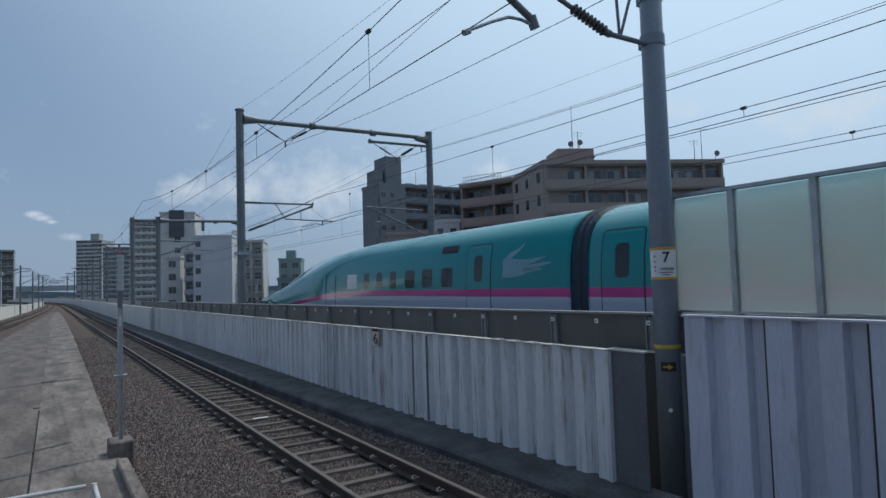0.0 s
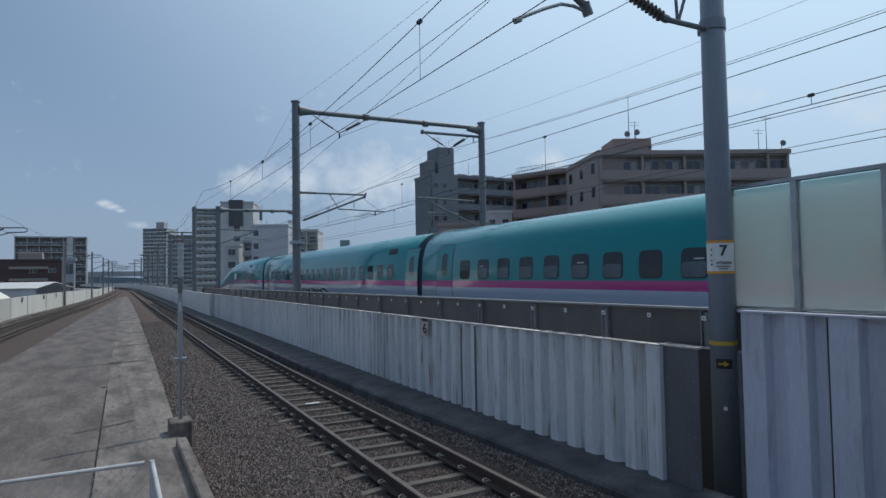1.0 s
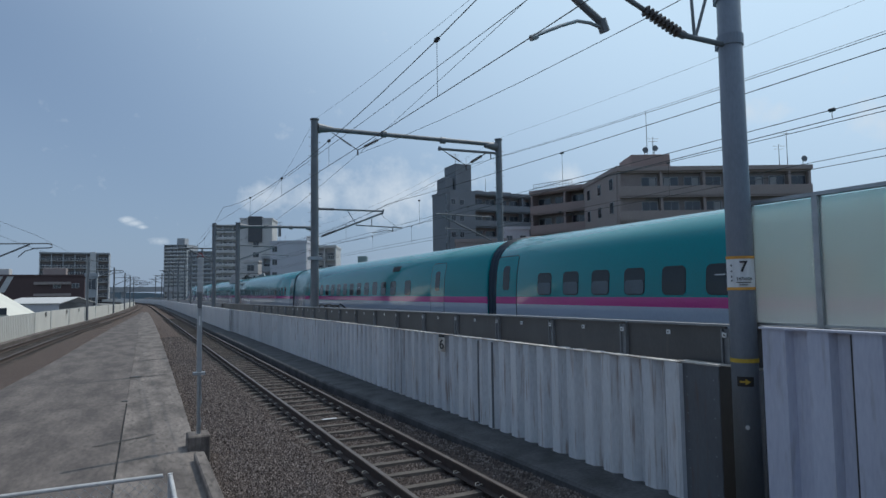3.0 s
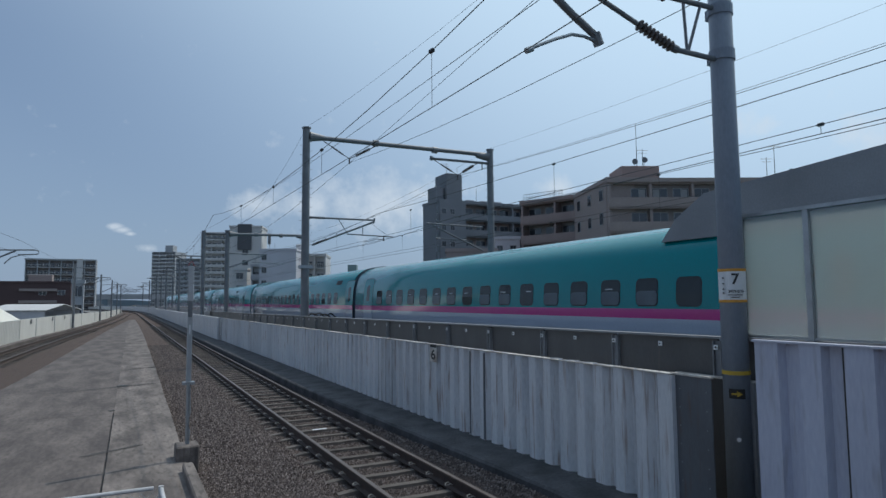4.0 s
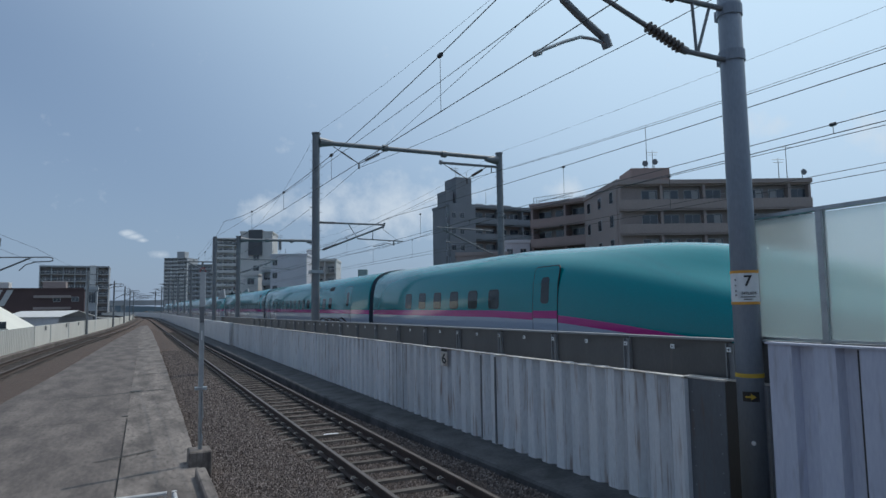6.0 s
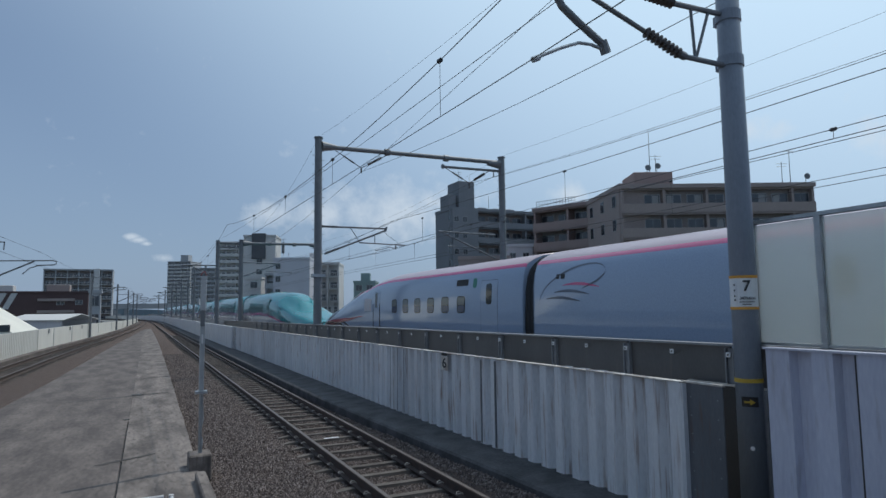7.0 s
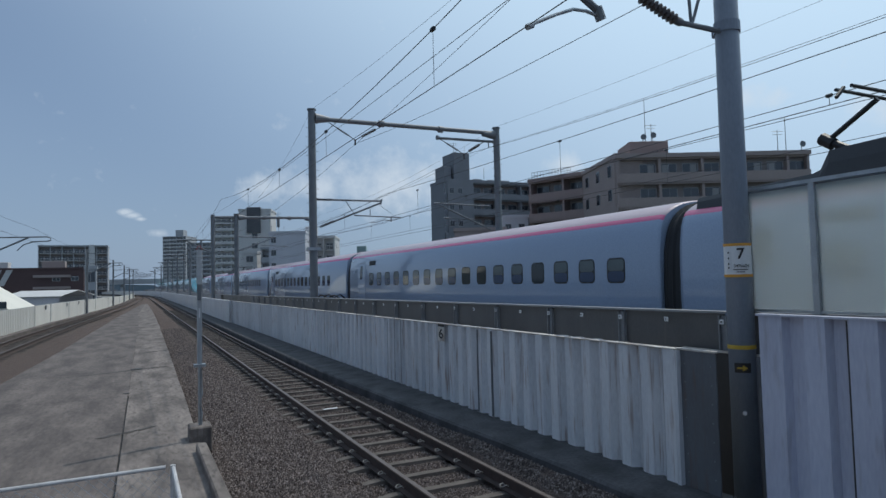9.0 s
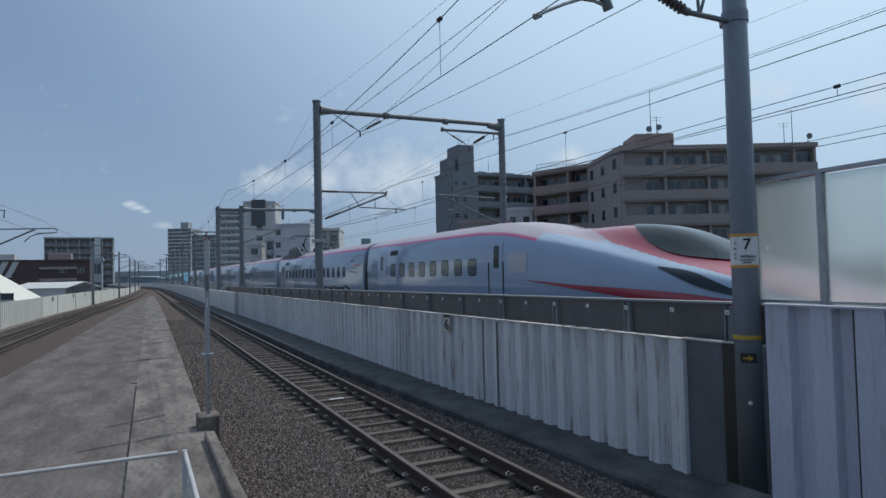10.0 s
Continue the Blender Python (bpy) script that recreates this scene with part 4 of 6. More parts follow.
SAIKYO = [(3.75, -45), (3.80, 5.5), (3.35, 28.4), (3.7, 53), (3.4, 78), (3.6, 102), (3.4, 128), (3.2, 156), (3.0, 190)]
wire("contact_wire", [(x, y, 5.18 if y < 20 else 5.08) for x, y in SAIKYO], 0.008, "taut dark contact wire over the near track", "overhead wires")
wire("messenger_wire", [(x, y, 6.2) for x, y in SAIKYO], 0.009, "sagging dark messenger wire over the near track", "overhead wires", 0.59)
wire("feeder_wire", [(4.9, -45, 6.6), (5.0, 5.5, 6.62), (5.4, 53, 8.0), (5.5, 102, 7.2), (5, 190, 7.2)], 0.008, "thin feeder wire above the track", "overhead wires", 0.25)
wire("feeder_wire", [(9.48, 28.4, 9.05), (7.25, 9.4, 8.62), (6.95, 5.6, 8.52), (6.95, -45, 8.5)], 0.009, "thin feeder wire from the gantry to the pole", "overhead wires", 0.02)
for y in (7.75, 12.9, 17.3, 22, 33, 38, 43, 48, 58, 63, 68):
    x = along(SAIKYO, y)
    seg = [s for s in zip(SAIKYO, SAIKYO[1:]) if s[0][1] <= y <= s[1][1]][0]
    t = (y - seg[0][1]) / (seg[1][1] - seg[0][1])
    zm = 6.2 - 4 * 0.59 * t * (1 - t)
    d = thing("dropper", pose(x, y, 0), "thin vertical dropper between two wires", "wire dropper", "droppers")
    bm = bmesh.new()
    tube(bm, (0, 0, 5.18 - 0.1 * max(0, min(1, (y - 5.5) / 23))), (0, 0, zm), 0.004, n=5)
    part("rod", bm, WIRE, d)
    bm = bmesh.new()
    tube(bm, (0, -0.04, zm), (0, 0.04, zm), 0.035, n=6)
    part("clamp", bm, WIRE, d)
for xc, zc, zm in ((10.95, 5.36, 6.36), (15.1, 5.34, 6.40)):
    pts = [(xc, -60), (xc, -18), (xc, 28.4), (xc - 0.2, 53), (xc, 84), (xc, 115), (xc, 150), (xc, 200)]
    wire("contact_wire", [(x, y, zc) for x, y in pts], 0.011, "taut contact wire of the high-speed line", "overhead wires")
    wire("auxiliary_wire", [(x, y, zc + 0.17) for x, y in pts], 0.010, "auxiliary catenary wire of the high-speed line", "overhead wires")
    wire("messenger_wire", [(x, y, zm + 0.35) for x, y in pts], 0.012, "messenger wire of the high-speed line", "overhead wires", 0.4)
    for y, zt in ((0.5, zc + 0.17), (6.66, zc + 0.17), (14.4, zm), (20.1, zc + 0.17), (24.5, zm), (35, zm), (42, zm), (60, zm)):
        d = thing("dropper", pose(xc, y, 0), "thin vertical dropper between two wires", "wire dropper", "droppers")
        bm = bmesh.new()
        tube(bm, (0, 0, zc), (0, 0, zt), 0.006, n=5)
        part("rod", bm, WIRE, d)
        bm = bmesh.new()
        tube(bm, (0, -0.05, zt), (0, 0.05, zt), 0.035, n=6)
        part("clamp", bm, WIRE, d)
wire("feeder_wire", [(9.48, -18, 9.1), (9.48, 28.4, 9.08), (9.3, 84, 8.6), (9.3, 150, 8.6)], 0.011, "heavy feeder wire hung from the gantry", "overhead wires", 1.05)
wire("feeder_wire", [(15.4, -18, 8.95), (15.4, 28.4, 8.95), (15.2, 84, 8.4), (15.2, 150, 8.4)], 0.012, "heavy feeder wire hung from the gantry", "overhead wires", 0.75)
wire("feeder_wire", [(16.9, -18, 9.4), (16.9, 28.4, 9.45), (16.7, 84, 9.0)], 0.009, "thin feeder wire hung from the gantry", "overhead wires", 0.6)
wire("earth_wire", [(7.2, -18, 10.5), (7.38, 28.4, 10.55), (7.45, 53, 8.25), (7.5, 84, 8.25), (7.5, 150, 8.25)], 0.006, "thin earth wire along the pole tops", "overhead wires", 1.0)
wire("earth_wire", [(17.4, -18, 10.6), (17.4, 28.4, 10.6), (14, 53, 8.25)], 0.006, "thin earth wire along the pole tops", "overhead wires", 0.55)
wire("contact_wire", [(along(LEFT_TRACK, y), y, 5.0) for y in (-20, 40, 71, 97, 120, 140, 158)], 0.009, "contact wire over the second track", "overhead wires")
wire("messenger_wire", [(along(LEFT_TRACK, y), y, 5.75) for y in (-20, 40, 71, 97, 120, 140, 158)], 0.009, "messenger wire over the second track", "overhead wires", 0.3)

# ---------- marker post on the platform edge ----------
post = thing("marker_post", pose(0.93, 10.9, -0.18), "slim grey marker post with red top on a concrete block", "marker post")
bm = bmesh.new()
box(bm, -0.17, 0.17, -0.24, 0.20, 0, 0.40, bevel=0.02)
part("concrete_block", bm, CONCRETE_DRY, post)
bm = bmesh.new()
tube(bm, (0.0, -0.02, 0.3), (0.0, -0.02, 1.35), 0.028, n=10)
pipe(bm, [(0.02, -0.07, 0.22), (0.03, -0.06, 0.6), (0.0, -0.05, 0.75), (0.035, -0.06, 0.9), (0.02, -0.05, 1.3)], 0.012, n=6)
part("stem", bm, GALV, post)
bm = bmesh.new()
box(bm, -0.09, 0.09, -0.09, 0.05, 1.33, 1.37)
part("flange", bm, GALV, post)
bm = bmesh.new()
box(bm, -0.036, -0.024, -0.05, 0.01, 1.37, 2.40)
box(bm, 0.024, 0.036, -0.05, 0.01, 1.37, 2.40)
box(bm, -0.024, 0.024, -0.03, 0.0, 1.37, 2.40)
part("channel", bm, PALE_POST, post)
bm = bmesh.new()
box(bm, -0.014, 0.010, -0.045, -0.03, 2.12, 2.27)
part("reflector", bm, SIGN_WHITE, post, "white reflector strip")
bm = bmesh.new()
box(bm, -0.034, 0.034, -0.05, 0.03, 2.40, 2.66, bevel=0.008)
part("lamp_box", bm, DARK_STEEL, post)
bm = bmesh.new()
box(bm, -0.042, 0.048, -0.03, 0.025, 2.66, 3.22, bevel=0.008)
part("panel", bm, PALE_POST, post)
bm = bmesh.new()
strip(bm, [[(x, -0.03, z), (x, 0.02, z)] for x, z in ((-0.04, 3.22), (-0.01, 3.28), (0.012, 3.285), (0.045, 3.22))])
thicken(bm, 0.01)
part("red_cap", bm, mat("faded_red_marker", (0.42, 0.10, 0.10), 0.5), post, "faded red marker top")

# ---------- white tube fence at the platform's end ----------
fence = thing("fence", None, "white tubular fence with wire mesh at the platform end", "fence")
FX, FY, FZ = 0.24, 5.1, 1.12
for a, b in (((-4.2, FY, FZ), (FX - 0.05, FY, FZ)), ((FX, FY - 0.05, FZ), (FX, 2.6, FZ)), ((-4.2, FY, 0.15), (FX - 0.05, FY, 0.15)), ((FX, FY - 0.05, 0.15), (FX, 2.6, 0.15))):
    bm = bmesh.new()
    tube(bm, a, b, 0.015, n=10)
    part("rail", bm, WHITE_TUBE, fence)
for x, y in ((FX, FY), (-2.0, FY), (-4.2, FY), (FX, 2.6)):
    bm = bmesh.new()
    tube(bm, (x, y, 0.0), (x, y, FZ + 0.01), 0.019, n=10)
    part("post", bm, WHITE_TUBE, fence)
def mesh_panel(u, v):
    """Chain-link wires crossing diagonally over a panel that spans u and v (two opposite corners, one horizontal axis)."""
    bm = bmesh.new()
    u, v = Vector(u), Vector(v)
    w, hgt = math.hypot(v.x - u.x, v.y - u.y), v.z - u.z
    ax = Vector((v.x - u.x, v.y - u.y, 0)).normalized()
    s = -hgt
    while s < w:
        a, b = max(0, s), min(w, s + hgt)
        for flip in (0, 1):
            z0, z1 = (a - s, b - s) if not flip else (hgt - (a - s), hgt - (b - s))
            tube(bm, u + ax * a + Vector((0, 0, z0)), u + ax * b + Vector((0, 0, z1)), 0.0013, n=3)
        s += 0.07
    return bm


part("wire_mesh", mesh_panel((-4.2, FY, 0.15), (FX, FY, FZ)), GALV, fence)
part("wire_mesh", mesh_panel((FX, 2.6, 0.15), (FX, FY, FZ)), GALV, fence)

# number tile on the corrugated wall
tile = thing("number_tile", pose(5.478, 11.25, 1.30), "pale tile with a black number on the wall", "sign")
bm = bmesh.new()
box(bm, -0.006, 0.0, -0.15, 0.15, -0.06, 0.21)
part("plate", bm, CAP, tile)
bm = bmesh.new()
box(bm, -0.009, -0.004, -0.13, 0.13, 0.225, 0.275)
part("top_bar", bm, SIGN_BLACK, tile)
lettering("6", 0.27, pose(-0.008, 0, 0.075, 90, 0, -90) @ Matrix.Diagonal((1.45, 1, 1, 1)), SIGN_BLACK, tile, 0.003)
# ---------- trains ----------
SIDE5 = [(0.88, 0.28), (0.97, 0.55), (1.0, 1.1), (1.0, 1.72), (0.999, 1.91), (0.992, 2.2), (0.972, 2.6), (0.925, 2.95), (0.88, 3.12), (0.82, 3.25), (0.73, 3.375), (0.63, 3.47), (0.54, 3.53), (0.45, 3.57), (0.35, 3.60), (0.23, 3.63), (0.11, 3.645), (0, 3.65)]
SIDE6 = [(0.90, 0.28), (0.97, 0.55), (1.0, 1.1), (1.0, 1.9), (0.998, 2.3), (0.985, 2.7), (0.95, 3.05), (0.905, 3.22), (0.86, 3.32), (0.77, 3.41), (0.66, 3.49), (0.56, 3.545), (0.46, 3.585), (0.36, 3.61), (0.24, 3.632), (0.12, 3.646), (0, 3.65)]


def section(side, w, zb, y, bump=0.0, bw=0.7):
    """One cross-section from the left sill over the roof to the right sill; bump raises the cab over the middle."""
    pts = []
    k = zb / 3.65
    for fx, z in side:
        x = fx * w
        zz = max(0.28, z * k) if z > 0.6 else 0.28 + (z - 0.28) * min(1, k * 1.4)
        zz += bump * math.exp(-(x / bw) ** 4) if z > 2.8 else 0
        pts.append((x, zz))
    left = [(-x, y, z) for x, z in pts]
    return left + [(x, y, z) for x, z in reversed(pts[:-1])]


def skin_x(side, w, z):
    return w * float(np.interp(z, [p[1] for p in side], [p[0] for p in side]))


def bands(side, picks):
    """Material index of each strip round the body, from the band of its middle height."""
    zs = [z for _, z in side]
    half = [picks((a + b) / 2) for a, b in zip(zs, zs[1:])]
    return half + list(reversed(half))


def body_mesh(side, w, stations, mi, materials, pick=None):
    bm = bmesh.new()
    rows = strip(bm, [section(side, w * fw, zb, y, bump, bw) for y, fw, zb, bump, bw in stations], mi=mi)
    bm.faces.new(rows[0])
    bm.faces.new(list(reversed(rows[-1])))
    if pick:
        for f in bm.faces:
            f.material_index = pick(f.calc_center_median(), f.material_index)
    me = mesh_of(bm, *materials, smooth=True)
    for p in me.polygons:
        if len(p.vertices) > 4:
            p.use_smooth = False
    return me


def side_patch(side, w, cz, wid, hei, rad, proud, thick=0.004):
    """Rounded panel that follows the car's left side at height cz, centred on y = 0."""
    bm = bmesh.new()
    zs = {-hei / 2 + hei * k / 8 for k in range(9)} | {z - cz for _, z in side if abs(z - cz) < hei / 2 - 0.01}
    for k in range(1, 5):
        d = rad * (1 - math.cos(radians(22.5 * k)))
        zs |= {hei / 2 - d, d - hei / 2}
    rows = []
    for z in sorted(round(z, 4) for z in zs):
        into = max(0.0, abs(z) - (hei / 2 - rad))
        hw = wid / 2 - rad + math.sqrt(max(0.0, rad * rad - into * into))
        x = -skin_x(side, w, cz + z)
        rows.append([(x + 0.02, -hw, cz + z), (x - proud, -hw, cz + z), (x - proud, hw, cz + z), (x + 0.02, hw, cz + z)])
    strip(bm, rows)
    return bm


W5, W6 = 1.675, 1.4725


def dense(pts, n):
    """Smooth curve through rows of numbers, n steps from row to row."""
    out = []
    for i in range(len(pts) - 1):
        p = [np.array(pts[max(0, min(len(pts) - 1, i + k))], float) for k in (-1, 0, 1, 2)]
        for s in range(n):
            t = s / n
            q = 0.5 * (2 * p[1] + (p[2] - p[0]) * t + (2 * p[0] - 5 * p[1] + 4 * p[2] - p[3]) * t * t + (3 * p[1] - p[0] - 3 * p[2] + p[3]) * t ** 3)
            out.append(tuple(float(v) for v in q))
    return out + [tuple(pts[-1])]


MI5 = bands(SIDE5, lambda z: 1 if 1.72 < z < 1.91 else (2 if z < 1.72 else 0))
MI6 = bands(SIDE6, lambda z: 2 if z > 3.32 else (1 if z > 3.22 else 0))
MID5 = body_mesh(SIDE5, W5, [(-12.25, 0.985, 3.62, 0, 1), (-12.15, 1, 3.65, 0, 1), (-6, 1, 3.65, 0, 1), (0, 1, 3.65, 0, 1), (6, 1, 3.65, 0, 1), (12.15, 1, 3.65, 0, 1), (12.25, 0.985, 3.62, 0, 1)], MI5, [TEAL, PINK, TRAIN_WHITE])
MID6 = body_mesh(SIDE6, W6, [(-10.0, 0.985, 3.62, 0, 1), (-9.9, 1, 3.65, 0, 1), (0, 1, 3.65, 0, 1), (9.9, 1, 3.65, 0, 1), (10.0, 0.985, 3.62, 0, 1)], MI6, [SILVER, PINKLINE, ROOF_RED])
# noses, by distance from the tip: (distance, width, height of the body, cab bump, width of the bump)
NOSE5 = [(0, 0.22, 1.0, 0, 0.5), (0.25, 0.42, 1.2, 0, 0.5), (0.8, 0.62, 1.42, 0, 0.5), (2, 0.78, 1.60, 0, 0.6), (3.1, 0.86, 1.74, 0.01, 0.65), (4.6, 0.92, 1.96, 0.07, 0.72), (5.4, 0.94, 2.08, 0.20, 0.76), (6.05, 0.95, 2.18, 0.29, 0.8),
         (7, 0.965, 2.36, 0.37, 0.8), (7.8, 0.975, 2.50, 0.41, 0.82), (8.8, 0.985, 2.70, 0.43, 0.85), (9.7, 0.99, 2.88, 0.41, 0.9), (10.8, 0.995, 3.10, 0.31, 0.95), (12, 1, 3.30, 0.18, 1.0),
         (13, 1, 3.44, 0.08, 1.0), (14.2, 1, 3.56, 0.02, 1.0), (16, 1, 3.65, 0, 1), (21, 1, 3.65, 0, 1), (26.15, 1, 3.65, 0, 1), (26.25, 0.985, 3.62, 0, 1)]
NOSE6 = [(0, 0.25, 0.95, 0, 0.5), (0.25, 0.48, 1.16, 0, 0.5), (0.8, 0.70, 1.38, 0, 0.5), (2, 0.86, 1.70, 0, 0.5), (2.8, 0.915, 1.90, 0.03, 0.6), (3.5, 0.945, 2.06, 0.10, 0.66),
         (4.2, 0.96, 2.20, 0.22, 0.7), (4.7, 0.967, 2.28, 0.36, 0.72), (5.3, 0.975, 2.40, 0.46, 0.72), (6.0, 0.98, 2.56, 0.46, 0.72), (6.7, 0.985, 2.72, 0.38, 0.7), (7.5, 0.99, 2.88, 0.25, 0.66), (8.3, 0.995, 3.04, 0.10, 0.6),
         (9.2, 1, 3.20, 0.02, 0.55), (10.2, 1, 3.40, 0, 0.5), (11.2, 1, 3.54, 0, 0.5), (12.5, 1, 3.63, 0, 1), (15, 1, 3.65, 0, 1), (19, 1, 3.65, 0, 1), (22.75, 1, 3.65, 0, 1), (22.82, 0.985, 3.62, 0, 1)]
NOSE5 = dense(NOSE5[:16], 5) + NOSE5[16:]
HEAD5 = body_mesh(SIDE5, W5, [(-d, w, z, b, k) for d, w, z, b, k in NOSE5], MI5, [TEAL, PINK, TRAIN_WHITE])
SIDE6D = SIDE6[:6] + dense(SIDE6[6:], 7)
NOSE6 = dense(NOSE6[:17], 12) + NOSE6[17:]
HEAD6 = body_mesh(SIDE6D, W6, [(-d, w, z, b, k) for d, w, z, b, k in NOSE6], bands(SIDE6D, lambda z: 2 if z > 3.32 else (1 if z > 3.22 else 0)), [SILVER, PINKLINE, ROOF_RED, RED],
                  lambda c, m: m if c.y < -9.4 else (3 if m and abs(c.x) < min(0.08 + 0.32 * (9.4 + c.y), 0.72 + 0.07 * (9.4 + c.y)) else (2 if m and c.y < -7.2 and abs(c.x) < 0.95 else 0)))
WIN5 = mesh_of(side_patch(SIDE5, W5, 2.23, 0.56, 0.52, 0.10, 0.004), TRAIN_GLASS)
FRAME5 = mesh_of(side_patch(SIDE5, W5, 2.23, 0.59, 0.55, 0.11, 0.002), RUBBER)
SMALL5 = mesh_of(side_patch(SIDE5, W5, 2.23, 0.40, 0.52, 0.08, 0.004), TRAIN_GLASS)
PANE_LAYERS5 = mesh_of(side_patch(SIDE5, W5, 2.12, 0.54, 0.28, 0.08, 0.012), REFLECT_GREY), mesh_of(side_patch(SIDE5, W5, 2.31, 0.22, 0.022, 0.005, 0.012), WINDOW_GLINT)
DOOR5 = mesh_of(side_patch(SIDE5, W5, 2.02, 1.02, 1.98, 0.10, 0.006), TEAL)
DGLASS5 = mesh_of(side_patch(SIDE5, W5, 2.42, 0.34, 0.66, 0.10, 0.010), TRAIN_GLASS)
SEAM5 = mesh_of(side_patch(SIDE5, W5, 2.02, 1.07, 2.03, 0.12, 0.003), RUBBER)
VENT5 = mesh_of(side_patch(SIDE5, W5, 2.98, 0.80, 0.20, 0.03, 0.006), RUBBER)
WIN6 = mesh_of(side_patch(SIDE6, W6, 2.22, 0.52, 0.50, 0.10, 0.004), TRAIN_GLASS)
FRAME6 = mesh_of(side_patch(SIDE6, W6, 2.22, 0.57, 0.55, 0.12, 0.002), RUBBER)
PANE_LAYERS6 = mesh_of(side_patch(SIDE6, W6, 2.335, 0.50, 0.25, 0.08, 0.006), CABIN), mesh_of(side_patch(SIDE6, W6, 2.09, 0.50, 0.22, 0.08, 0.006), SEATS)
DOOR6 = mesh_of(side_patch(SIDE6, W6, 1.95, 0.98, 1.95, 0.10, 0.006), SILVER)
DGLASS6 = mesh_of(side_patch(SIDE6, W6, 2.52, 0.34, 0.62, 0.10, 0.010), TRAIN_GLASS)
SEAM6 = mesh_of(side_patch(SIDE6, W6, 1.95, 1.01, 1.98, 0.11, 0.003), SEAM_GREY)
VENT6 = mesh_of(side_patch(SIDE6, W6, 2.92, 0.80, 0.20, 0.03, 0.006), RUBBER)
PLUG6 = mesh_of(side_patch(SIDE6, W6, 2.22, 0.54, 0.52, 0.11, 0.004), SILVER)
BAR5 = mesh_of(side_patch(SIDE5, W5, 1.815, 1.02, 0.188, 0.002, 0.0075), PINK)
SILL5 = mesh_of(side_patch(SIDE5, W5, 1.375, 1.02, 0.68, 0.02, 0.0075), TRAIN_WHITE)


def gangway(w, length, material, low, high):
    """Ribbed bellows between two cars; low and high: how full the folds and the ribs are."""
    bm = bmesh.new()
    strip(bm, [section(SIDE5, w * f, 3.52 + (f - 0.92) * 2.5, y) for y, f in ((0, low), (length * 0.12, high), (length * 0.2, low), (length * 0.42, low), (length * 0.5, high), (length * 0.58, low), (length * 0.8, low), (length * 0.88, high), (length, low))])
    return mesh_of(bm, material, smooth=False)


HOOD = mat("navy_gangway_hood", (0.018, 0.04, 0.065), 0.65, second=(0.014, 0.03, 0.05), scale=2)
GANG5, GANG6 = gangway(W5, 0.5, HOOD, 0.965, 0.985), gangway(W6, 0.5, RUBBER, 0.93, 0.955)
bm = bmesh.new()
for y in (-8.75, 8.75):
    box(bm, -1.25, 1.25, y - 1.9, y + 1.9, 0.3, 0.62)
    for d in (-1.25, 1.25):
        for x in (-0.75, 0.75):
            tube(bm, (x - 0.065, y + d, 0.43), (x + 0.065, y + d, 0.43), 0.43, n=20)
box(bm, -1.35, 1.35, -6.5, 6.5, 0.22, 0.5)
BOGIES = mesh_of(bm, UNDER)


def put(name, me, parent, y, label="", flip=False):
    ob = part(name, me, None, parent, label)
    ob.location.y = y
    return ob


def windows(car, ys, me, frame_me, pane_layers, seed):
    rng = random.Random(seed)
    for y in ys:
        put("window_frame", frame_me, car, y)
        put("window", me, car, y)
        if me == WIN6:
            if rng.random() < 0.85:
                put("cabin_view", pane_layers[0], car, y), put("seat_back", pane_layers[1], car, y)
            continue
        # painted reflection low in the pane, and on some a painted glint
        if rng.random() < 0.8:
            put("lower_shade", pane_layers[0], car, y)
        if rng.random() < 0.45:
            put("cabin_lamp", pane_layers[1], car, y + rng.uniform(-0.12, 0.12))


def door(car, y, kind):
    if kind == 5:
        put("door_seam", SEAM5, car, y), put("door", DOOR5, car, y), put("door_window", DGLASS5, car, y)
        put("door_stripe", BAR5, car, y), put("door_sill_panel", SILL5, car, y)
    else:
        put("door_seam", SEAM6, car, y), put("door", DOOR6, car, y), put("door_window", DGLASS6, car, y)


def fairing5(car, y0, y1, raised):
    """Grey noise plates on both sides of the pantograph."""
    for sx in (-1, 1):
        bm = bmesh.new()
        prof = [(y0, 3.2), (y1, 3.2), (y1 - 0.35, 3.62), (y1 - 1.0, 4.02), (y0 + 2.0, 4.28), (y0 + 1.75, 4.24)]
        a = [bm.verts.new((sx * (1.50 - 0.06 * (z - 3.2)), y, z)) for y, z in prof]
        b = [bm.verts.new((sx * (1.38 - 0.06 * (z - 3.2)), y, z)) for y, z in prof]
        bm.faces.new(a), bm.faces.new(list(reversed(b)))
        for k in range(6):
            bm.faces.new((a[k], a[(k + 1) % 6], b[(k + 1) % 6], b[k]))
        part("noise_plate", bm, COVER_GREY, car, "grey sound plate beside the pantograph")
    pantograph(car, -9.6, 1, 4.95 if raised else 4.22)


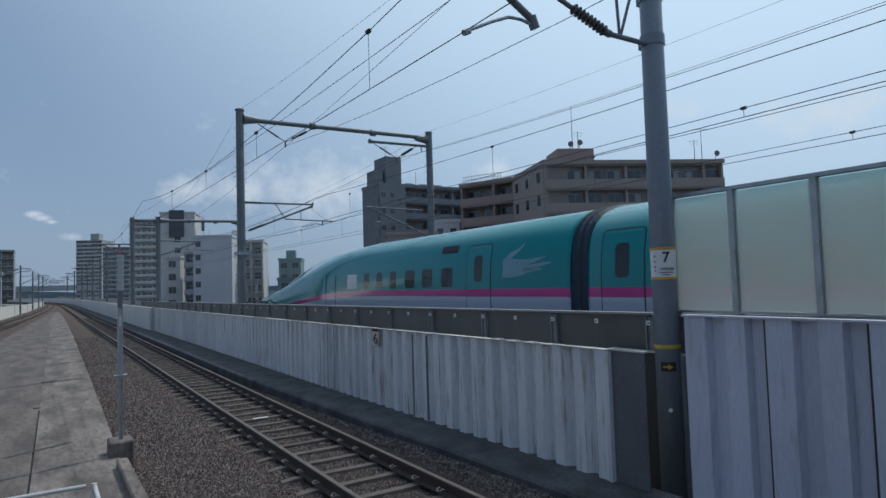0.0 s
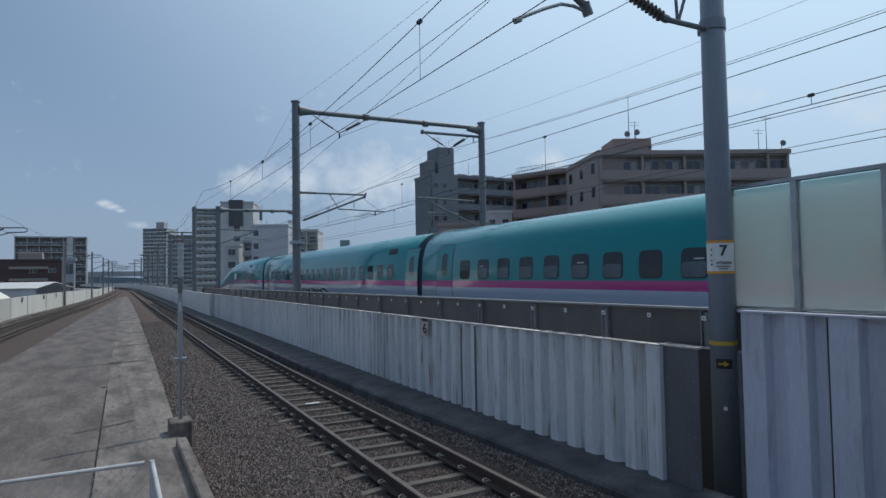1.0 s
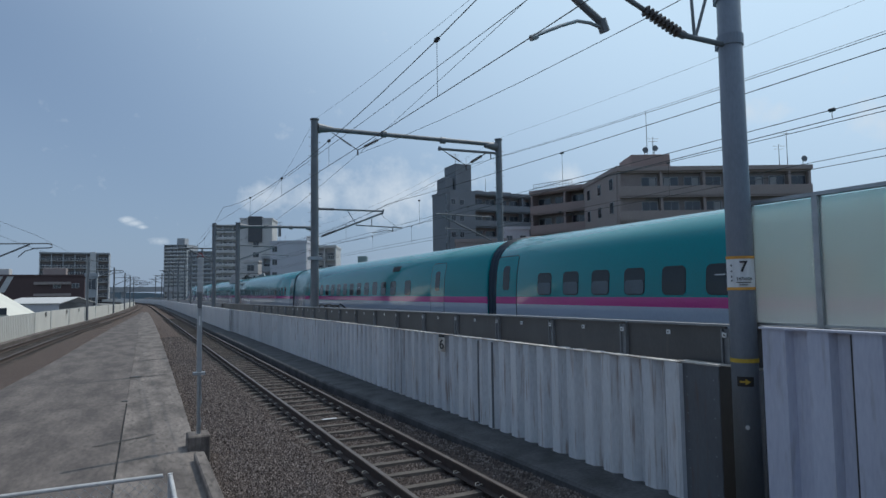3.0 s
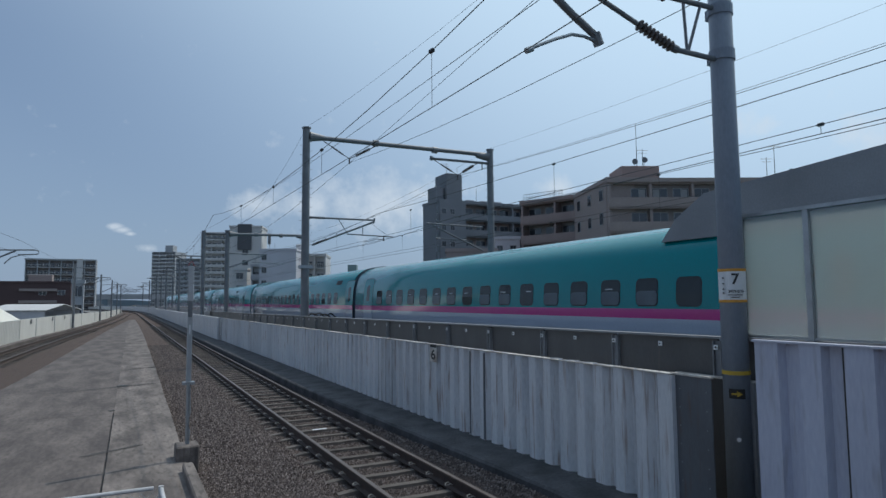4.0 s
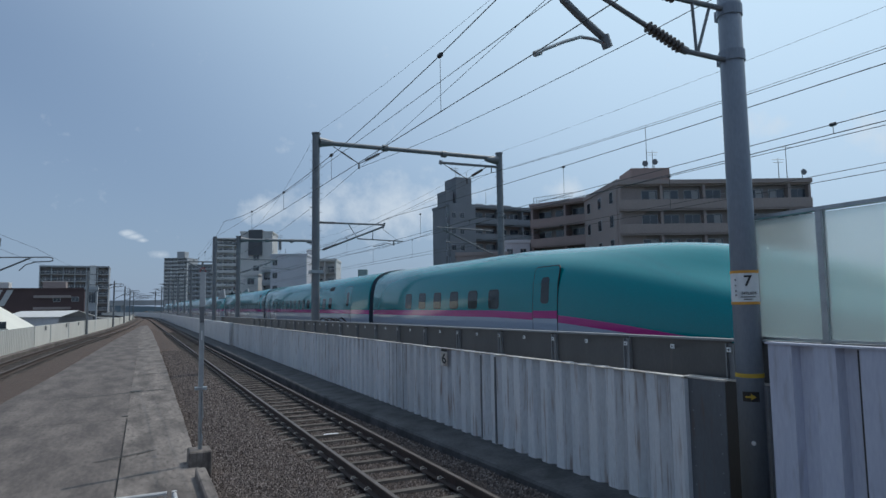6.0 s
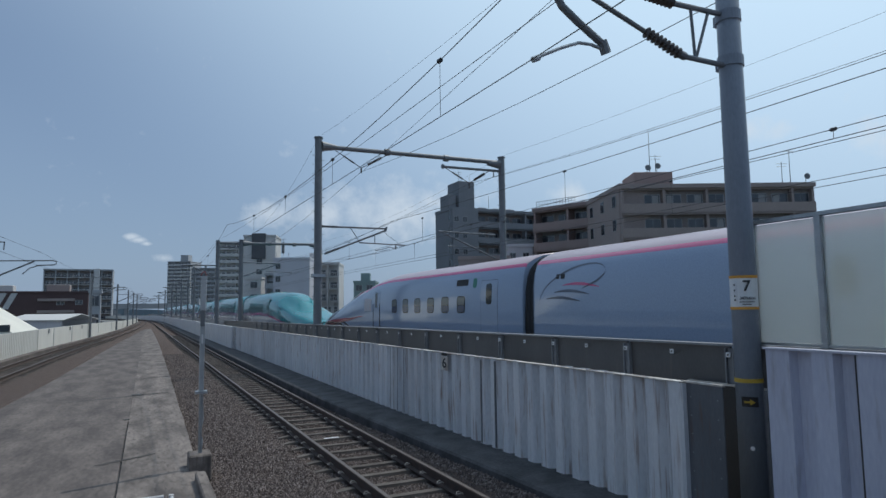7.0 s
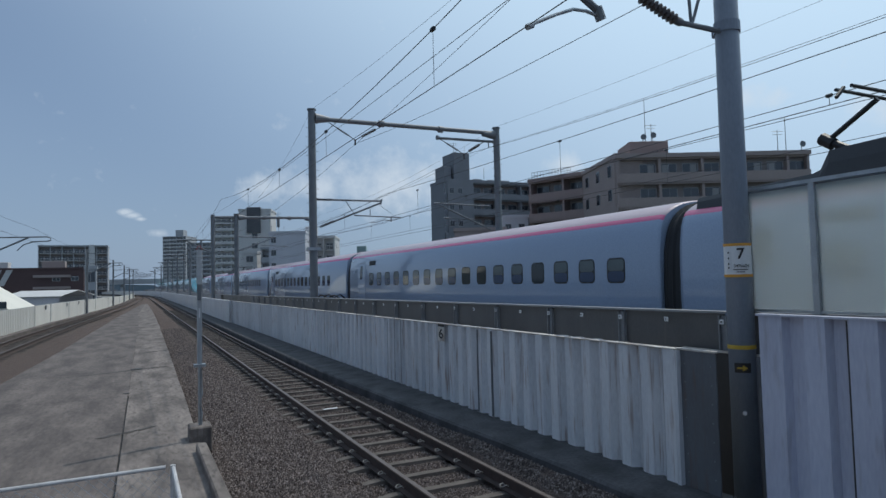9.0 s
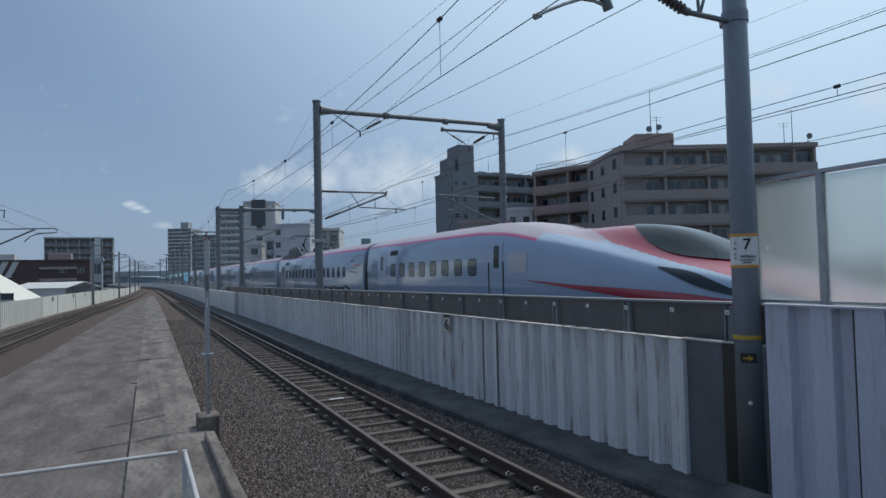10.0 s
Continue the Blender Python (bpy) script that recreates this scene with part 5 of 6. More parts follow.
def pantograph(car, y, way, top):
    """Single arm on a base with insulators; the arm folds flat when the head is low."""
    bm = bmesh.new()
    knee = 3.86 + 0.45 * (top - 3.86)
    reach = 1.35 if top < 4.5 else 0.95
    box(bm, -0.7, 0.7, y - 0.5, y + 0.5, 3.66, 3.80)
    tube(bm, (0, y, 3.8), (0, y + way * reach, knee), 0.07)
    tube(bm, (0, y + way * reach, knee), (0, y + way * 0.1, top - 0.08), 0.045)
    for d in (-0.12, 0.12):
        tube(bm, (-0.9, y + way * 0.1 + d, top), (0.9, y + way * 0.1 + d, top), 0.03)
    for sx in (-1, 1):
        tube(bm, (sx * 0.9, y + way * 0.1, top), (sx * 1.1, y + way * 0.1, top - 0.18), 0.03)
        tube(bm, (sx * 0.45, y - 0.4, 3.6), (sx * 0.45, y - 0.4, 4.0), 0.09)
    tube(bm, (0, y + way * reach - 0.1, knee - 0.07), (0, y + way * reach + 0.1, knee + 0.07), 0.11)
    part("pantograph", bm, SIGN_BLACK, car, "black raised pantograph" if top > 4.5 else "black folded pantograph")


FAIRING = mat("dark_grey_fairing_paint", (0.04, 0.042, 0.047), 0.45, second=(0.055, 0.056, 0.06), scale=1.2)


def fairing6(car, y0, y1, raised):
    """Low dark roof fairing with a peaked end."""
    bm = bmesh.new()
    rows = []
    low = ((0, -0.08, 1.0), (0.03, 0.0, 1.2), (0.3, 0.03, 1.22), (0.58, 0.08, 1.22), (0.66, 0.14, 1.22), (0.76, 0.36, 1.2), (0.86, 0.47, 1.16), (0.91, 0.44, 1.16), (1.0, -0.06, 1.1))
    high = ((0, -0.08, 1.0), (0.03, 0.0, 1.2), (0.40, 0.10, 1.22), (0.42, 0.14, 1.22), (0.445, 0.42, 1.22), (0.6, 0.46, 1.22), (0.80, 0.52, 1.22), (0.85, 0.48, 1.2), (1.0, -0.06, 1.1))
    for f_, h, w in high if raised else low:
        y = y0 + (y1 - y0) * f_
        left = [(-w * 1.06, 3.26), (-w * 1.03, 3.46 + h * 0.7), (-w * 0.99, 3.54 + h), (-w * 0.90, 3.53 + h * 0.96), (-w * 0.78, 3.58 + h * 0.3)]
        rows.append([(x, y, z) for x, z in left] + [(0, y, 3.66)] + [(-x, y, z) for x, z in reversed(left)])
    strip(bm, rows)
    part("roof_fairing", bm, FAIRING, car, "dark pantograph fairing on the roof", smooth=False)
    if raised:
        pantograph(car, 7.0, 1, 4.95)
    else:
        bm = bmesh.new()
        tube(bm, (0, y1 + 1.6, 3.75), (0, y1 + 0.7, 4.05), 0.05)
        tube(bm, (-0.9, y1 + 0.7, 4.05), (0.9, y1 + 0.7, 4.05), 0.04)
        part("pantograph", bm, SIGN_BLACK, car, "black folded pantograph")


def cab_glass(stations, side, w, d0, d1, zlo, material_parent, name, label):
    """Windscreen skin over the cab bump between two distances from the tip."""
    ds = [s[0] for s in stations]
    bm = bmesh.new()
    rows = []
    n = 26
    for i in range(n + 1):
        d = d0 + (d1 - d0) * i / n
        fw, zb, bp, bw = (float(np.interp(d, ds, [s[k] for s in stations])) for k in (1, 2, 3, 4))
        sec = section(side, w * fw, zb, -d, bp, bw)
        f_ = math.sin(math.pi * (i + 0.35) / (n + 0.7)) ** 0.5
        m = len(sec) // 2
        lim = zlo * f_
        row = []
        for k in range(-12, 13):
            x = lim * k / 12
            half = sec[:m + 1]
            zz = float(np.interp(abs(x), [-p[0] for p in reversed(half)], [p[2] for p in reversed(half)]))
            row.append((x, -d, zz + 0.03))
        rows.append(row)
    strip(bm, rows)
    return part(name, bm, SCREEN_GLASS, material_parent, label, smooth=True)


def logo_patch(car, y, z, w, side, width, label):
    """Swept pale wing of a few curved feathers on the side."""
    bm = bmesh.new()
    for i, (a, b, dz, ln) in enumerate(((0.0, 0.30, 0.30, 0.75), (0.02, 0.10, 0.16, 1.5), (-0.08, -0.02, 0.02, 1.7), (-0.18, -0.12, -0.08, 1.4))):
        prev = None
        for k in range(9):
            t = k / 8
            yy = y + 0.5 - ln * t
            zc = z + a + (b - a) * t + dz * t * (1 - 0.3 * t) * (0.9 if i == 0 else 0.25) + 0.03 * math.sin(6 * t + i)
            th = 0.09 * (1 - t) ** 0.7 + 0.012
            p = [bm.verts.new((-skin_x(side, w, zc + s * th) - 0.006, yy, zc + s * th)) for s in (-1, 1)]
            if prev:
                bm.faces.new((prev[0], prev[1], p[1], p[0]))
            prev = p
    part("emblem", bm, PALE_LOGO, car, label)


EMBLEM_GREY = mat("grey_emblem_film", (0.15, 0.175, 0.225), 0.35)
train_a = thing("high_speed_train", None, "teal and white high-speed train with pink stripe, passing on the track", "train")
train_b = thing("high_speed_train", None, "silver and crimson high-speed train coupled behind the teal one", "train")


# doors, first window, window pitch, number of windows and vents of each car, from its middle
CARS5 = {1: ((11.34, -11.97), 9.66, 1.04, 20, (-10.15,)), 2: ((10.58, -8.64), 9.29, 1.03, 17, ()), 3: ((11.74, -11.97), 9.93, 1.047, 20, (9.9,)),
         4: ((8.79, -8.93), 6.74, 1.055, 12, (-5.0,)), 5: ((11.7, -11.97), 9.91, 1.045, 20, (-10.15,)), 6: ((10.58, -8.9), 9.29, 1.03, 17, ()),
         7: ((11.52, -11.97), 9.72, 1.05, 20, (-10.3,)), 8: ((10.62, -9.2), 8.83, 1.155, 14, (-6.26,))}


def middle5(yc, k):
    car = put("car_body", MID5, train_a, yc)
    put("gangway", GANG5, car, -12.75)
    put("bogies", BOGIES, car, 0)
    doors, first, pitch, n, vents = CARS5[k]
    for y in doors:
        door(car, y, 5)
    windows(car, [first - pitch * i for i in range(n)], WIN5, FRAME5, PANE_LAYERS5, k)
    if k == 4:
        put("window_frame", FRAME5, car, -6.35), put("window", WIN5, car, -6.35)
    for y in vents:
        put("vent", VENT5, car, y)
    if k in (2, 6):
        fairing5(car, -12.1, -5.4, k == 6)


def head5(yt, back):
    """The end car with its long nose; yt is the tip, back turns it to face the rear."""
    car = put("car_body", HEAD5, train_a, yt)
    s = 1
    if back:
        car.rotation_euler.z = math.pi
    cab_glass(NOSE5, SIDE5, W5, 5.0, 8.7, 0.95, car, "windscreen", "dark wraparound windscreen")
    bog = put("bogies", BOGIES, car, -14.5)
    return car


head_f = head5(0, False)
put("gangway", GANG5, head_f, -26.75)
for y, me in ((-16.52, SMALL5), (-17.48, SMALL5), (-18.43, SMALL5), (-19.5, WIN5), (-20.5, WIN5), (-21.54, WIN5)):
    put("window", me, head_f, y)
door(head_f, -23.0, 5)
for y in (-12.9, -13.84):
    part("door_slit", side_patch(SIDE5, W5, 1.75, 0.035, 1.5, 0.012, 0.004), RUBBER, head_f, "dark upright edge of the crew door").location.y = y
put("vent", VENT5, head_f, -21.6)
bm = side_patch(SIDE5, W5, 2.22, 0.8, 0.5, 0.02, 0.006)
part("sticker", bm, SIGN_WHITE, head_f, "white square sticker").location.y = -15.35
logo_patch(head_f, -24.5, 2.45, W5, SIDE5, 2.0, "pale winged emblem")
for k in range(1, 9):
    middle5(-26.5 - 25 * k + 12.5, k)
head_r = head5(-253, True)
# the tail car stands the other way round, so its camera side is its right one: mirrored fittings
def flipped(name, me, y):
    ob = part(name, me, None, head_r)
    ob.location.y = y
    ob.scale.x = -1
for y in [-22.3 + 1.24 * i for i in range(6)]:
    flipped("window_frame", FRAME5, y), flipped("window", WIN5, y)
for me, nm in ((SEAM5, "door_seam"), (DOOR5, "door"), (DGLASS5, "door_window"), (BAR5, "door_stripe"), (SILL5, "door_sill_panel")):
    flipped(nm, me, -13.6)
bm = bmesh.new()
ob = part("gangway", GANG5, None, head_r)
ob.location.y = -26.75
logo_patch(head_r, 24.45, 2.45, W5, SIDE5, 2.0, "pale winged emblem")
head_r.children[-1].rotation_euler.z = math.pi

# door, first window, window pitch, number of windows of each car, from its middle
CARS6 = {1: (1.85, 0.19, 0.975, 8), 2: (8.15, 6.84, 0.97, 15), 3: (8.36, 7.0, 0.99, 15), 4: (8.22, 6.89, 0.977, 17), 5: (8.2, 6.91, 0.984, 15)}


def middle6(yc, k):
    car = put("car_body", MID6, train_b, yc)
    put("gangway", GANG6, car, -10.5)
    b = put("bogies", BOGIES, car, 0)
    b.scale.y = 0.8
    way, first, pitch, n = CARS6[k]
    door(car, way, 6)
    windows(car, [first - pitch * i for i in range(n)], WIN6, FRAME6, PANE_LAYERS6, 50 + k)
    put("vent", VENT6, car, first - 0.05)
    if k == 1:
        put("panel_seam", FRAME6, car, -7.75), put("blind_panel", PLUG6, car, -7.75)
        put("window_frame", FRAME6, car, -9.24), put("window", WIN6, car, -9.24)
        fairing6(car, -5.2, -10.0, False)
        emblem6(car, 8.35, 2.62, 1)
    if k == 5:
        fairing6(car, 9.9, 3.8, True)
        emblem6(car, -8.65, 2.52, 1)


def emblem6(car, y, z, way):
    """Looped grey wing with a crimson feather."""
    def ribbon(pts, th, m, nm):
        pts = [(a * 1.35, c * 1.15) for a, c in pts]
        bm = bmesh.new()
        prev = None
        for k, (a, c) in enumerate(pts):
            t = th * math.sin(math.pi * (k + 0.6) / (len(pts) + 0.2))
            p = [bm.verts.new((-skin_x(SIDE6, W6, z + c + s * t) - 0.006, y - way * a, z + c + s * t)) for s in (-1, 1)]
            if prev:
                bm.faces.new((prev[0], prev[1], p[1], p[0]))
            prev = p
        part(nm, bm, m, car)
    ribbon([(-1.0 + 1.9 * (0.5 - 0.5 * math.cos(math.pi * k / 16)), -0.42 + 0.85 * math.sin(0.72 * math.pi * k / 16)) for k in range(17)], 0.022, EMBLEM_GREY, "emblem_line")
    ribbon([(0.9 - 0.1 * k / 6 - 0.5 * (k / 6) ** 2, 0.25 - 0.32 * k / 6) for k in range(7)], 0.03, EMBLEM_GREY, "emblem_line")
    for a, b, c, d in ((-0.62, -0.50, 0.18, 0.30), (-0.44, -0.28, 0.18, 0.30)):
        bm = bmesh.new()
        strip(bm, [[(-skin_x(SIDE6, W6, z + v) - 0.006, y - way * u, z + v) for v in (c, (c + d) / 2, d)] for u in (a, b)])
        part("emblem_block", bm, SIGN_BLACK, car)
    for i in range(3):
        ribbon([(0.75 - 0.25 * i - 1.0 * k / 8, -0.05 - 0.14 * i + 0.10 * math.sin(2.2 * k / 8) - 0.02 * k / 8) for k in range(9)], 0.035, PINKLINE if i == 0 else EMBLEM_GREY, "emblem_feather")


def head6(back):
    car = put("car_body", HEAD6, train_b, 0 if not back else -148.64)
    if back:
        car.rotation_euler.z = math.pi
    cab_glass(NOSE6, SIDE6D, W6, 3.2, 6.85, 0.84, car, "windscreen", "dark wraparound windscreen")
    put("bogies", BOGIES, car, -12.5)
    sx = -1 if back else 1
    def side(name, me, y, label=""):
        ob = part(name, me, None, car, label)
        ob.location.y, ob.scale.x = y, sx
    for i in range(8 if back else 6):
        y = -12.71 - 0.976 * i if back else -13.38 - 1.17 * i
        side("window_frame", FRAME6, y), side("window", WIN6, y), side("cabin_view", PANE_LAYERS6[0], y), side("seat_back", PANE_LAYERS6[1], y)
    side("door_seam", mesh_of(side_patch(SIDE6, W6, 1.95, 0.72, 2.0, 0.08, 0.003), SILVER), -11.25)
    for y in (-10.84, -11.67):
        side("grab_rail", mesh_of(side_patch(SIDE6, W6, 1.7, 0.05, 1.3, 0.02, 0.012), RUBBER), y, "dark upright slot beside the crew door")
    side("door", mesh_of(side_patch(SIDE6, W6, 1.95, 0.66, 1.94, 0.08, 0.006), SILVER), -11.25)
    side("door_window", mesh_of(side_patch(SIDE6, W6, 2.5, 0.30, 0.66, 0.05, 0.010), TRAIN_GLASS), -11.23)
    side("vent", VENT6, -19.5 if back else -19.28)
    for nm, me in (("door_seam", SEAM6), ("door", DOOR6), ("door_window", DGLASS6)):
        side(nm, me, -20.85 if back else -21.03)
    if not back:
        put("gangway", GANG6, car, -23.3)
        side("door_sticker", mesh_of(side_patch(SIDE6, W6, 2.88, 0.24, 0.30, 0.08, 0.006), mat("green_sticker", (0.05, 0.27, 0.19), 0.4)), -20.13, "small green sticker")
    side("sticker", mesh_of(side_patch(SIDE6, W6, 2.3, 0.95, 0.56, 0.05, 0.006), STICKER), -10.1, "white square sticker")
    # dark headlamp band and the crimson sweep below it
    ds = [q[0] for q in NOSE6]
    def skin(d, z):
        fw, zb = (float(np.interp(d, ds, [q[k] for q in NOSE6])) for k in (1, 2))
        half = section(SIDE6D, W6 * fw, zb, -d)[:len(SIDE6D)]
        return float(np.interp(z, [p[2] for p in half], [-p[0] for p in half]))
    for nm, m, pts, lab in (("headlamp", TRAIN_GLASS, [(2.9, 1.50, 1.54), (3.3, 1.56, 1.68), (3.7, 1.63, 1.82), (4.05, 1.72, 1.94), (4.4, 1.84, 2.02), (4.75, 1.97, 2.07), (5.05, 2.07, 2.10)], "dark slanting headlamp glass"),
                            ("sweep", RED, [(0.8, 0.95, 1.20), (2.0, 1.05, 1.38), (3.2, 1.15, 1.47), (4.3, 1.28, 1.57), (5.6, 1.43, 1.635), (7.5, 1.60, 1.705), (8.6, 1.71, 1.765), (9.6, 1.81, 1.82)], "crimson sweep along the nose")):
        bm = bmesh.new()
        strip(bm, [[(-sx * (skin(d, a + (b - a) * t) + 0.022), -d, a + (b - a) * t) for t in (0, 0.25, 0.5, 0.75, 1)] for d, a, b in dense(pts, 4)])
        part(nm, bm, m, car, lab, smooth=True)
    return car


head6(False)
for k in range(1, 6):
    middle6(-23.07 - 20.5 * k + 10.25, k)
head6(True)
# ---------- buildings ----------
B_BROWN = mat("brown_tile_facade", (0.35, 0.262, 0.24), 0.75, second=(0.29, 0.222, 0.205), scale=0.3, bump_scale=6)
B_TAN = mat("tan_tile_facade", (0.37, 0.302, 0.278), 0.75, second=(0.315, 0.26, 0.24), scale=0.3, bump_scale=6)
# facade tone darkened: the shade of the balcony recesses is in this colour
B_SHADE = mat("recess_shade_tile", (0.26, 0.225, 0.21), 0.75, second=(0.21, 0.185, 0.175), scale=0.3, bump_scale=6)
B_SLATE = mat("dark_slate_panel", (0.10, 0.105, 0.115), 0.6, second=(0.08, 0.085, 0.095), scale=0.3)
B_GREY = mat("grey_render_facade", (0.42, 0.43, 0.45), 0.8, second=(0.36, 0.37, 0.39), scale=0.25, bump_scale=5)
B_MID = mat("mid_grey_render_facade", (0.225, 0.235, 0.255), 0.8, second=(0.185, 0.195, 0.21), scale=0.25, bump_scale=5)
B_LIGHT = mat("pale_render_facade", (0.60, 0.59, 0.58), 0.8, second=(0.53, 0.52, 0.51), scale=0.2, bump_scale=5)
B_LAV = mat("lavender_white_facade", (0.60, 0.60, 0.64), 0.75, second=(0.53, 0.53, 0.57), scale=0.2, bump_scale=5)
B_DARK = mat("dark_maroon_cladding", (0.11, 0.065, 0.062), 0.6, second=(0.08, 0.048, 0.046), scale=0.2)
B_TEAL = mat("teal_grey_facade", (0.22, 0.30, 0.31), 0.75, second=(0.18, 0.25, 0.26), scale=0.2)
B_CREAM = mat("cream_roof_sheet", (0.74, 0.71, 0.62), 0.6, second=(0.68, 0.65, 0.57), scale=0.4)
PANE = mat("building_pane", (0.05, 0.06, 0.075), 0.1, spec=0.8)
FRAME_W = mat("window_frame_alu", (0.5, 0.5, 0.5), 0.5)


def frame_on(p0, p1, z0):
    """Pose with x along the facade from p0 to p1 and -y out of it, towards the line."""
    return pose(p0[0], p0[1], z0, 0, 0, math.degrees(math.atan2(p1[1] - p0[1], p1[0] - p0[0])))


def win_mesh(w, h):
    bm = bmesh.new()
    box(bm, -w / 2 - 0.06, w / 2 + 0.06, -0.06, 0.0, -0.06, h + 0.06)
    fr = mesh_of(bm, FRAME_W)
    bm = bmesh.new()
    box(bm, -w / 2, -0.025, -0.075, -0.06, 0, h)
    box(bm, 0.025, w / 2, -0.075, -0.06, 0, h)
    return fr, mesh_of(bm, PANE)


def building(p0, p1, z1, label, material, depth=12, floors=6, bays=6, floor_h=2.9, balcony=0.0, bal_mat=None, z0=-9.0, win=(1.5, 1.35), side_bays=0, skip=(),
             parapet=0.5, ends=0.0, lowest=0, rails=False, name="apartment_building", category="building", blind_cols=(), recess=None):
    """A block whose front runs from p0 to p1; balconies are slabs with solid parapets in front of a recessed wall."""
    L = math.hypot(p1[0] - p0[0], p1[1] - p0[1])
    H = z1 - z0
    b = thing(name, frame_on(p0, p1, z0), label, category)
    bm = bmesh.new()
    box(bm, 0, L, balcony, depth, 0, H - parapet)
    if balcony:
        for x in [0, L - 0.3] + [L * k / bays - 0.15 for k in range(2, bays, 2)]:
            fin = bmesh.new()
            box(fin, x, x + 0.3, 0.06, balcony, 0, H - parapet)
            part("party_wall", fin, material, b)
        if recess:
            for x in (-0.08, L):
                fin = bmesh.new()
                box(fin, x, x + 0.08, balcony + 0.01, depth, 0, H - parapet)
                part("side_wall", fin, material, b)
    # a recess material carries the balcony shade in its colour
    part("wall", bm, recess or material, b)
    bm = bmesh.new()
    for q in ((-0.15, L + 0.15, -0.15, 0.15), (-0.15, L + 0.15, depth - 0.15, depth + 0.15), (-0.15, 0.15, 0.15, depth - 0.15), (L - 0.15, L + 0.15, 0.15, depth - 0.15)):
        box(bm, *q, H - parapet, H)
    box(bm, 0.15, L - 0.15, 0.15, depth - 0.15, H - parapet - 0.2, H - parapet + 0.05)
    part("roof", bm, material, b)
    fr, pn = win_mesh(*win)
    for f_ in range(floors):
        z = H - parapet - (f_ + 1) * floor_h
        if z < lowest:
            break
        if balcony:
            bm = bmesh.new()
            box(bm, -0.05, L + 0.05, -0.10, balcony, z - 0.16, z)
            if rails:
                box(bm, -0.05, L + 0.05, -0.10, -0.02, z + 0.95, z + 1.05)
                x = 0
                while x < L:
                    box(bm, x, x + 0.06, -0.09, -0.04, z, z + 0.95)
                    x += 0.45
            else:
                box(bm, -0.05, L + 0.05, -0.10, 0.05, z - 0.25, z + 1.1)
            part("balcony", bm, bal_mat or material, b)
        for k in range(bays):
            if k in blind_cols:
                continue
            w = part("window", fr, None, b)
            w.location = (L * (k + 0.5) / bays, balcony, z + (0.25 if balcony else 0.9))
            part("pane", pn, None, w)
        for k in range(side_bays):
            w = part("window", fr, None, b)
            w.location = (0, depth * (k + 0.5) / side_bays, z + 0.9)
            w.rotation_euler.z = -math.pi / 2
            part("pane", pn, None, w)
    return b


def roof_box(b, x0, x1, y0, y1, z0, z1, material, name="penthouse"):
    bm = bmesh.new()
    box(bm, x0, x1, y0, y1, z0, z1, bevel=0.05)
    return part(name, bm, material, b)


def mast(b, x, y, z0, z1, arms=0, dish=False):
    bm = bmesh.new()
    tube(bm, (x, y, z0), (x, y, z1), 0.05, 0.03, n=6)
    for k in range(arms):
        z = z1 - 0.2 - 0.35 * k
        tube(bm, (x - 0.7 + 0.15 * k, y, z), (x + 0.7 - 0.15 * k, y, z), 0.025, n=5)
    if dish:
        tube(bm, (x, y - 0.1, z1), (x, y - 0.35, z1), 0.18, 0.36, n=16)
    part("antenna", bm, GANTRY, b)


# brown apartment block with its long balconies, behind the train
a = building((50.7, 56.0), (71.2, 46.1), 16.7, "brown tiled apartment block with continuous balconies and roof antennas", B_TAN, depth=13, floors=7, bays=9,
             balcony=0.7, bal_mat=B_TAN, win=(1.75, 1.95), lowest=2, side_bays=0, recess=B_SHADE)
H = 16.7 + 9
roof_box(a, 2.2, 6.9, 2, 7, H - 0.4, H + 1.9, B_BROWN)
mast(a, 4.5, 3, H + 1.9, H + 7.5)
mast(a, 5.3, 3.2, H + 1.9, H + 4.3, 2)
mast(a, 3.9, 2.2, H + 1.8, H + 2.4, dish=True)
mast(a, 5.1, 2.2, H + 1.8, H + 2.6, dish=True)
mast(a, 20.6, 1.0, H - 0.5, H + 4.2, 1)
mast(a, 19.9, 1.5, H - 0.5, H + 2.8, 2)
mast(a, 22.2, 0.6, H - 0.5, H + 0.8, dish=True)
CURTAIN = mat("pale_curtain", (0.42, 0.41, 0.40), 0.8, second=(0.34, 0.33, 0.32), scale=2)
rng = random.Random(4)
for w in [o for o in a.children if o.name.split(".")[0] == "window"]:
    if rng.random() < 0.75:
        bm = bmesh.new()
        x0 = rng.choice((-0.80, 0.04))
        box(bm, x0, x0 + 0.72, -0.082, -0.077, 0.06, 1.88)
        part("curtain", bm, CURTAIN, w)
a2 = building((55.6, 68.4), (50.9, 56.4), 16.9, "tan tiled side wing with small bay windows", B_TAN, depth=10, floors=7, bays=3, win=(1.1, 1.3), lowest=2)
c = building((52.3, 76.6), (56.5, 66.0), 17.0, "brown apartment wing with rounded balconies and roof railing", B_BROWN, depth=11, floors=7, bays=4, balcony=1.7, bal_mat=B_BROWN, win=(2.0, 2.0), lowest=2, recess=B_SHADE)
bm = bmesh.new()
for k in range(14):
    tube(bm, (0.3 + k * 0.5, 0.4, 25.9), (0.3 + k * 0.5, 0.4, 27.0), 0.03, n=5)
tube(bm, (0.3, 0.4, 27.0), (6.8, 0.4, 27.0), 0.035, n=5)
tube(bm, (0.3, 0.4, 26.5), (6.8, 0.4, 26.5), 0.03, n=5)
part("roof_railing", bm, GANTRY, c)
